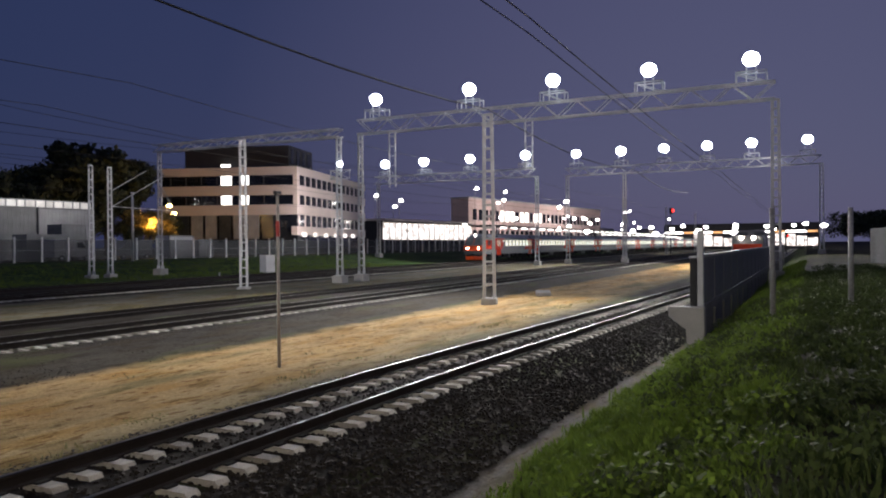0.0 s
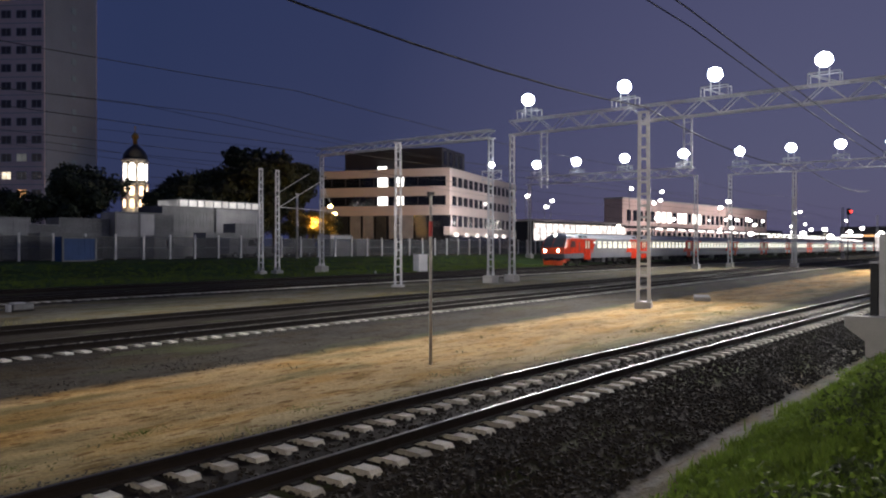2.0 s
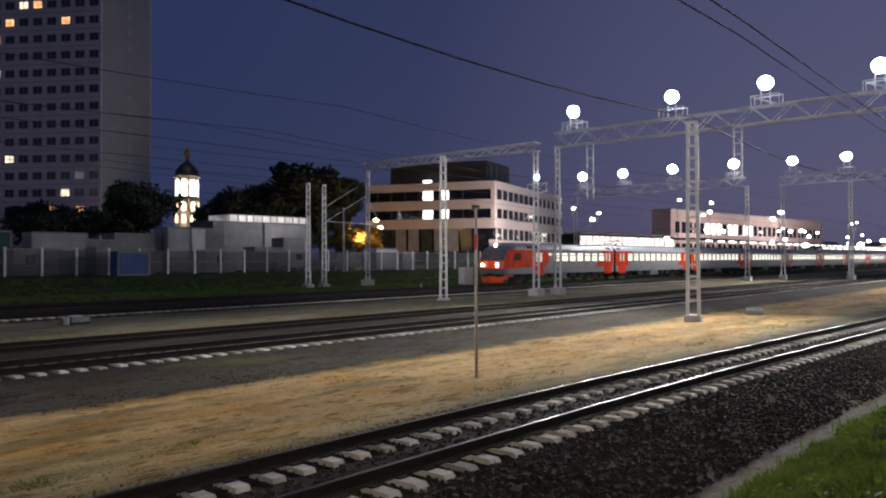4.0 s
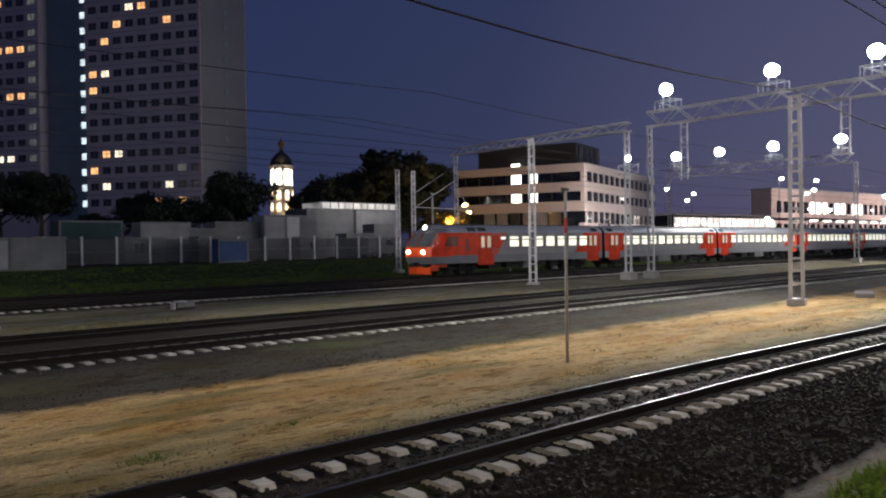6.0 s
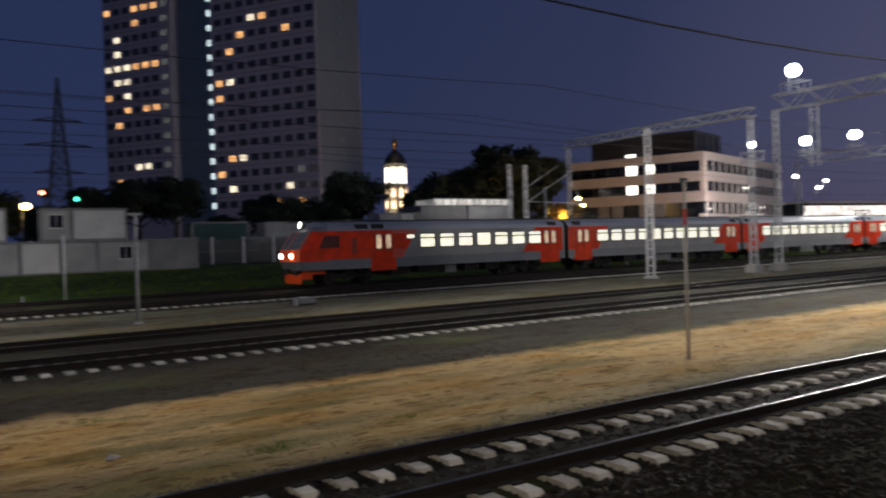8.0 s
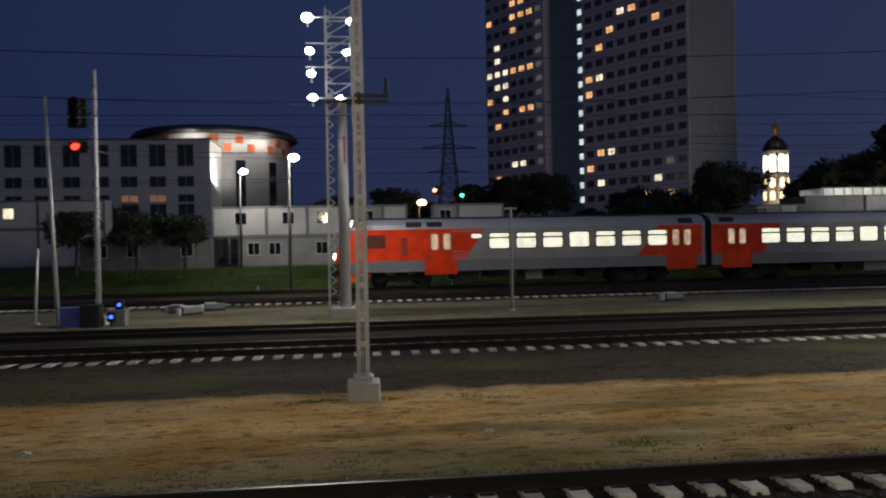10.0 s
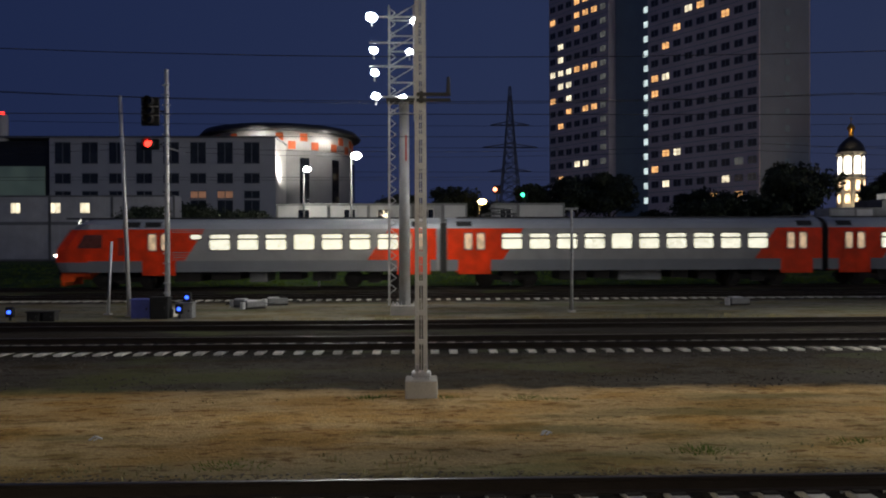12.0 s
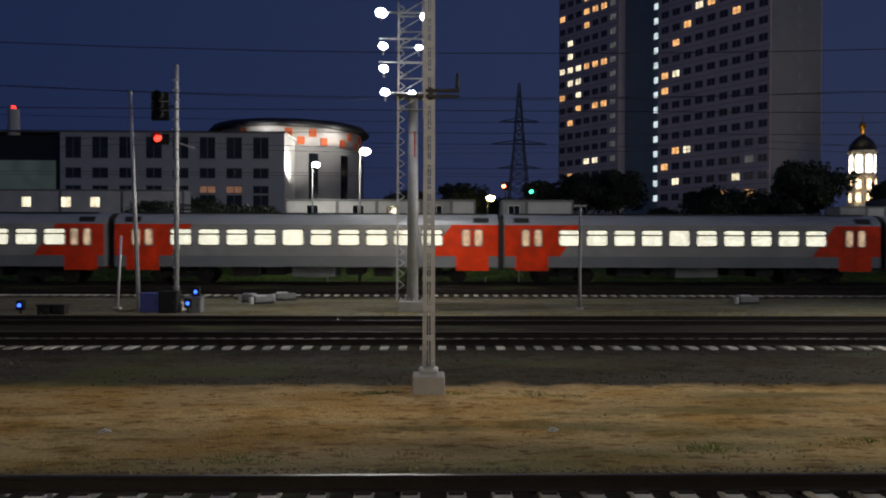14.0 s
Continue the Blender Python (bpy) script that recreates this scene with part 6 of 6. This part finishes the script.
def office():
    left, corner, right = Vector((109.5, 116.5)), Vector((119.0, 89.5)), Vector((164.0, 102.0))
    t = thing("office_building", "pale four-storey office with dark ribbon windows and penthouse", "office building")
    depth = right - corner
    u_out = (corner - left).normalized() * 1.2
    for z0, z1 in ((16.7, 18.3), (12.8, 14.7), (8.9, 10.9), (4.9, 6.6)):
        part("cladding_band", slab_quad(left if z0 > 7 else corner - u_out, corner, depth, z0, z1), OFFICE_BAND, t, "pale cladding band")
    u = (corner - left).normalized()
    v = depth.normalized()
    il, ic, ir = left + u * .35 + v * .35, corner - u * .12 + v * .35, depth - v * .7
    for z0, z1 in ((14.7, 16.7), (10.9, 12.8), (1.2, 8.9)):
        part("ribbon_glazing", slab_quad(il, ic, ir, z0, z1), GLASS_DARK, t, "dark recessed ribbon glazing")
    # piers between the windows
    for z0, z1 in ((14.7, 16.7), (10.9, 12.8), (6.6, 8.9)):
        for k in range(0, 14):
            p = corner + v * (k * 3.3 + .9)
            part("pier", slab_quad(p, p + v * .5, -u * .4, z0, z1), OFFICE_BAND, t)
            part("window_bar", slab_quad(p + v * 1.85 - u * .05, p + v * 1.95 - u * .05, -u * .3, z0, z1), OFFICE_DARK, t)
        if z0 > 7:
            part("corner_pier", slab_quad(corner - u * .8, corner, v * .8, z0, z1), OFFICE_BAND, t)
        for k in range(7):
            p = left + u * (2.5 + k * 3.2) + v * .2
            part("mullion", slab_quad(p, p + u * .18, v * .3, z0, z1), OFFICE_DARK, t)
    for k in range(7):
        p = left + u * (4.0 + k * 2.9) + v * .1
        part("curtain_panel", slab_quad(p, p + u * 2.3, v * .3, 4.2, 8.9), CONTAINER_MID if k % 3 else HALL_GLASS, t)
    pl, pc = left + u * 5 + v * 1.5, corner - u * 2.2 + v * 1.5
    part("penthouse", slab_quad(pl, pc, v * 13, 18.3, 22.6), OFFICE_DARK, t, "dark set-back penthouse")
    for k in range(4):
        p = pc + v * (k * 3.0 + 1)
        part("penthouse_window", slab_quad(p, p + v * 1.4, u * .12, 19.2, 22.0), GLASS_DARK, t)
    for z0, z1, s0, s1 in ((14.8, 16.6, 13.2, 15.2), (14.8, 16.6, 17.4, 18.7), (11.0, 12.7, 13.2, 15.2), (11.0, 12.7, 17.4, 18.7), (18.4, 18.9, 13.2, 15.0)):
        p = left + u * s0
        q = left + u * s1
        part("lit_window", slab_quad(p - v * .05, q - v * .05, v * .4, z0, z1), WIN_WHITE, t, "brightly lit office window")
    for k in range(6):
        p = corner + v * (2 + k * 6.5) - u * -.1
        part("entrance_light", slab_quad(p + u * .3, p + v * 2 + u * .3, -u * .3, 4.6, 5.4), SHOP_LIGHT, t)


office()


def lit_pavilion():
    t = thing("shop_pavilion", "long low glass pavilion glowing bright white", "pavilion", "", pose(176, 104, 1.3, 0, 0, -4))
    bm = B()
    box(bm, 0, 52, 0, 10, 0, 8.2)
    part("shell", bm, OFFICE_DARK, t)
    for k in range(17):
        bm = B()
        box(bm, .2 + k * 3.05, 2.9 + k * 3.05, -.1, .05, 3.0, 7.6)
        g = part("glass_front", bm, SHOP_LIGHT, t, "bright glazed bay")
        bm = B()
        box(bm, 2.9 + k * 3.05, 3.2 + k * 3.05, -.2, .05, 0, 8.0)
        part("mullion", bm, FENCE_POST, g)
    bm = B()
    box(bm, -.6, 52.6, -1.2, 10.4, 8.2, 8.7)
    part("roof", bm, OFFICE_BAND, t)


lit_pavilion()


def brick_hall():
    t = thing("brick_hall", "large pinkish brick hall with a few lit windows", "building", "", pose(238, 106, 1.3, 0, 0, -6))
    bm = B()
    box(bm, 0, 130, 0, 7, -.3, 17.5)
    w = part("wall", bm, BRICK_WALL, t, "pinkish brick wall")
    bm = B()
    box(bm, -.3, 130.3, -.4, 7.2, 17.5, 18.0)
    part("roof", bm, CONTAINER_MID, t)
    for k in range(30):
        for j, (z0, z1) in enumerate(((3, 6.5), (10.0, 13.8))):
            bm = B()
            box(bm, 3 + k * 4.2, 5.6 + k * 4.2, -.12, .05, z0, z1)
            lit = j == 1 and 5 <= k <= 13 and k not in (8, 11)
            ww = part("window", bm, WIN_WHITE if lit else GLASS_DARK, w)
            bm = B()
            box(bm, 2.8 + k * 4.2, 5.8 + k * 4.2, -.3, .05, z0 - .3, z0)
            part("sill", bm, OFFICE_BAND, ww)


brick_hall()


# ---- distant station: canopies, lamps, parked trains ----
def canopy(x0, x1, y, z, label):
    t = thing("platform_canopy", label, "canopy", "distant platform canopies", pose(0, y, 0))
    bm = B()
    box(bm, x0, x1, -2.5, 2.5, z, z + .35)
    part("roof", bm, OFFICE_DARK, t)
    n = int((x1 - x0) / 7)
    for k in range(n):
        x = x0 + 3 + k * 7.0
        bm = B()
        tube(bm, (x, 0, ground_z(y) - .2), (x, 0, z), .14, n=6)
        part("column", bm, GALV, t)
        bm = B()
        box(bm, x - 1.6, x + 1.6, -1.6, -1.2, z - .22, z - .02)
        part("strip_light", bm, CANOPY_LIGHT, t, "glowing strip light")


canopy(150, 420, 64, 6.6, "distant lit platform canopy")
canopy(210, 480, 54, 5.4, "distant lit platform canopy")
canopy(240, 500, 14.5, 4.8, "distant lit platform canopy beyond the sand")


def station_front():
    t = thing("station_building", "distant station building with a bright glass front", "station building", "", pose(345, -4, 1.2))
    bm = B()
    box(bm, 0, 20, 0, 62, -1.6, 9.5)
    part("shell", bm, OFFICE_DARK, t)
    for k in range(15):
        bm = B()
        box(bm, -.2, .05, .6 + k * 4.1, 4.2 + k * 4.1, -.2, 3.1 + (k % 4) * .8)
        part("glass_bay", bm, SHOP_LIGHT, t, "bright glazed bay")
        bm = B()
        box(bm, -.3, .05, .6 + k * 4.1, 4.2 + k * 4.1, 5.4, 6.2)
        part("lit_sign_band", bm, CANOPY_LIGHT if k % 3 else WIN_WARM, t)


station_front()
for k in range(16):
    street_lamp(200 + (k * 53) % 130, -3 + k * 4.1, 5.5 + (k * 7) % 5, "distant station lamp glowing white", STREET, .8, "distant station lamps")
cabin(58, -9.5, 1.05, 9, 4, 2.6, SHED_WALL, "weathered shed beyond the bank path", (2.5,), 8)
rng_l = random.Random(5)
for k in range(26):
    lx = rng_l.uniform(150, 420)
    ly = rng_l.choice((58, 70, 74, 82, 90, 98)) + rng_l.uniform(-3, 3)
    if 170 < lx < 400 and ly > 95:
        ly = 92
    street_lamp(lx, ly, rng_l.uniform(6, 15), "distant station lamp glowing white", STREET, rng_l.uniform(.4, .75), "distant station lamps")
for lx, ly, lz in ((172, 112, 18), (182, 110, 15.5), (190, 122, 17), (196, 112, 13), (214, 120, 16), (236, 92, 19), (232, 91, 16)):
    street_lamp(lx, ly, lz, "tall distant street lamp glowing", STREET, .6, "distant street lamps")


def far_signal(x, y, z, mat, label):
    t = thing("distant_signal", label, "railway signal", "distant signals", pose(x, y, ground_z(y)))
    bm = B()
    tube(bm, (0, 0, -.1), (0, 0, z), .1, n=6)
    part("post", bm, DARK_STEEL, t)
    bm = B()
    box(bm, -.45, .45, -.45, .15, z, z + 1.1)
    part("head", bm, BLACK, t, bevel=.05)
    bm = B()
    lathe(bm, [(.06, -.24), (.25, -.12), (.25, .12), (.06, .24)], 10)
    ob = part("lens", bm, mat, t, "glowing lens")
    ob.location = (-.3, -.5, z + .55)


far_signal(150, 24, 8.5, RED_LIGHT, "distant signal glowing red")
far_signal(190, 4.6, 4.5, RED_LIGHT, "distant signal glowing red")
far_signal(10.0, 98.0, 8.0, glow("orange_sign_light", (1, .25, .12), 9), "orange-red light before the trees")
far_signal(13.6, 98.0, 7.3, GREEN_LIGHT, "green light before the trees")


# ---- trees ----
def tree(x, y, h, spread, seed, mat=LEAF, label="dark leafy tree against the dusk sky"):
    rng = np.random.default_rng(seed)
    z = 1.2
    t = thing("tree", label, "tree", "trees behind the fence", pose(x, y, z))
    bm = B()
    tube(bm, (0, 0, -.4), (.1, 0, h * .4), .035 * h, .022 * h, 8)
    tube(bm, (.1, 0, h * .4), (0, .1, h * .85), .022 * h, .006 * h, 7)
    part("trunk", bm, BARK, t)
    centres = []
    for k in range(9):
        a = k * 2.4 + rng.uniform(-.4, .4)
        zz = h * rng.uniform(.35, .7)
        L = spread * rng.uniform(.5, .95)
        e = (math.cos(a) * L, math.sin(a) * L, zz + h * rng.uniform(.08, .25))
        bm = B()
        tube(bm, (0.05, 0, zz), e, .012 * h, .004 * h, 5)
        part("limb", bm, BARK, t)
        centres.append((*e, spread * rng.uniform(.34, .55)))
    centres += [(rng.uniform(-.3, .3) * spread, rng.uniform(-.3, .3) * spread, h * rng.uniform(.55, .92), spread * rng.uniform(.35, .55)) for _ in range(6)]
    n = 4200
    verts, faces = [], []
    for i in range(n):
        c = centres[rng.integers(len(centres))]
        d = rng.normal(0, 1, 3)
        d /= np.linalg.norm(d)
        r = c[3] * rng.uniform(.45, 1.05)
        p = np.array(c[:3]) + d * r * (1, 1, .8)
        if p[2] > h:
            p[2] = h - rng.uniform(0, .8)
        s = rng.uniform(.20, .46) * (h / 12)
        a1 = rng.normal(0, 1, 3)
        a1 /= np.linalg.norm(a1)
        a2 = np.cross(a1, d + .01)
        a2 /= np.linalg.norm(a2)
        k = len(verts)
        verts += [tuple(p - a1 * s), tuple(p + a2 * s * .6), tuple(p + a1 * s), tuple(p - a2 * s * .6)]
        faces.append((k, k + 1, k + 2, k + 3))
    me = bpy.data.meshes.new("crown")
    me.from_pydata(verts, [], faces)
    me.materials.append(mat)
    part("crown", me, None, t)


TREES = [(-3, 105, 8, 3), (4.5, 104, 9, 3.2), (12, 120, 8, 3.5), (15, 104, 9.5, 3.4), (22, 106, 10.4, 4.2), (26.2, 104, 11.0, 3.6), (33.6, 108, 6.4, 3), (38, 100, 7.4, 3.4), (44, 104, 8.2, 3.6), (50, 102, 11, 4), (54.5, 107, 12.6, 4.4), (55.8, 112, 12.2, 3.4),
         (60.5, 103, 6.5, 2.2), (72.8, 109, 9.5, 3.0), (77.8, 122, 12.5, 4.0), (78.5, 120, 14.2, 4.8), (84, 122, 15.2, 5.0), (90.5, 119, 19.2, 6), (97, 116, 18.5, 6), (103, 118, 17.5, 5.5), (108, 128, 17, 5.5), (-26, 82, 7, 2.6), (-18, 68, 4.5, 2),
         (-21.5, 59.5, 4.6, 2.1), (-16.8, 58.5, 4.4, 2.0), (-13.2, 58.2, 4.2, 1.8), (11, 118, 7, 3), (46, 120, 10, 4)]
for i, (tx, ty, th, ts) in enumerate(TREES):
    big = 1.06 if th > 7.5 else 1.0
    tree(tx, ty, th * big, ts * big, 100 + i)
for k in range(11):
    tree(58 + k * 5.2, 113 + (k * 7) % 5, (5.2 if k in (1, 2) else 6.5) + (k * 3) % 4 * (.2 if k in (1, 2) else .8), 3.2, 400 + k, LEAF, "low dark leafy tree in a hedge row")
tree(89.5, 97, 8.5, 3.0, 300, LEAF_LIT, "maple with sodium light put into its yellow leaves")
tree(92.8, 98.5, 6.5, 2.6, 301, LEAF_LIT, "maple with sodium light put into its yellow leaves")


for k in range(9):
    tree(118 + (k * 17) % 40, -5.5 - 3.4 * k, 5.6 + (k * 5) % 4 * .7, 3.0, 500 + k, LEAF, "low dark leafy tree beyond the bank")


# distant dark skyline
def skyline():
    rng = random.Random(9)
    for k in range(16):
        x = 330 + k * 45 + rng.uniform(-10, 10)
        w = rng.uniform(25, 60)
        h = rng.uniform(9, 19)
        t = thing("distant_block", "distant dark city block on the horizon", "building", "distant city blocks", pose(x, rng.uniform(130, 260), 1.2))
        bm = B()
        box(bm, 0, w, 0, 18, -.3, h)
        part("wall", bm, BRICK_WALL, t)
        bm = B()
        box(bm, -.4, w + .4, -.4, 18.4, h, h + .6)
        part("roof", bm, OFFICE_DARK, t)
        for j in range(int(w / 6)):
            for fz in range(2, int(h) - 2, 4):
                bm = B()
                box(bm, 1.5 + j * 6, 4 + j * 6, -.1, .05, fz, fz + 1.8)
                part("window", bm, WIN_PALE if rng.random() < .3 else GLASS_DARK, t)


skyline()


# ---- movement ----
TRAIN_X = [(0, 102.4), (0.5, 96.9), (1.0, 91.4), (1.5, 85.9), (2.0, 80.4), (2.5, 75.0), (3.0, 69.6), (5.5, 43.2), (6.0, 38.0), (6.5, 32.9), (7.0, 27.9), (7.5, 22.9), (8.0, 18.0), (8.5, 13.1), (9.0, 8.2), (9.2, 6.25), (11.5, -16.2), (12.0, -21.1), (12.5, -26.0), (13.0, -30.9), (13.5, -35.8), (14.0, -40.6)]


def motions():
    for i, car in enumerate(CARS):
        off = 0.0 if i == 0 else 22.6 + (i - 1) * PITCH
        walk(car, [(t, pose(x + off, 45.0, .2)) for t, x in TRAIN_X])


motions()
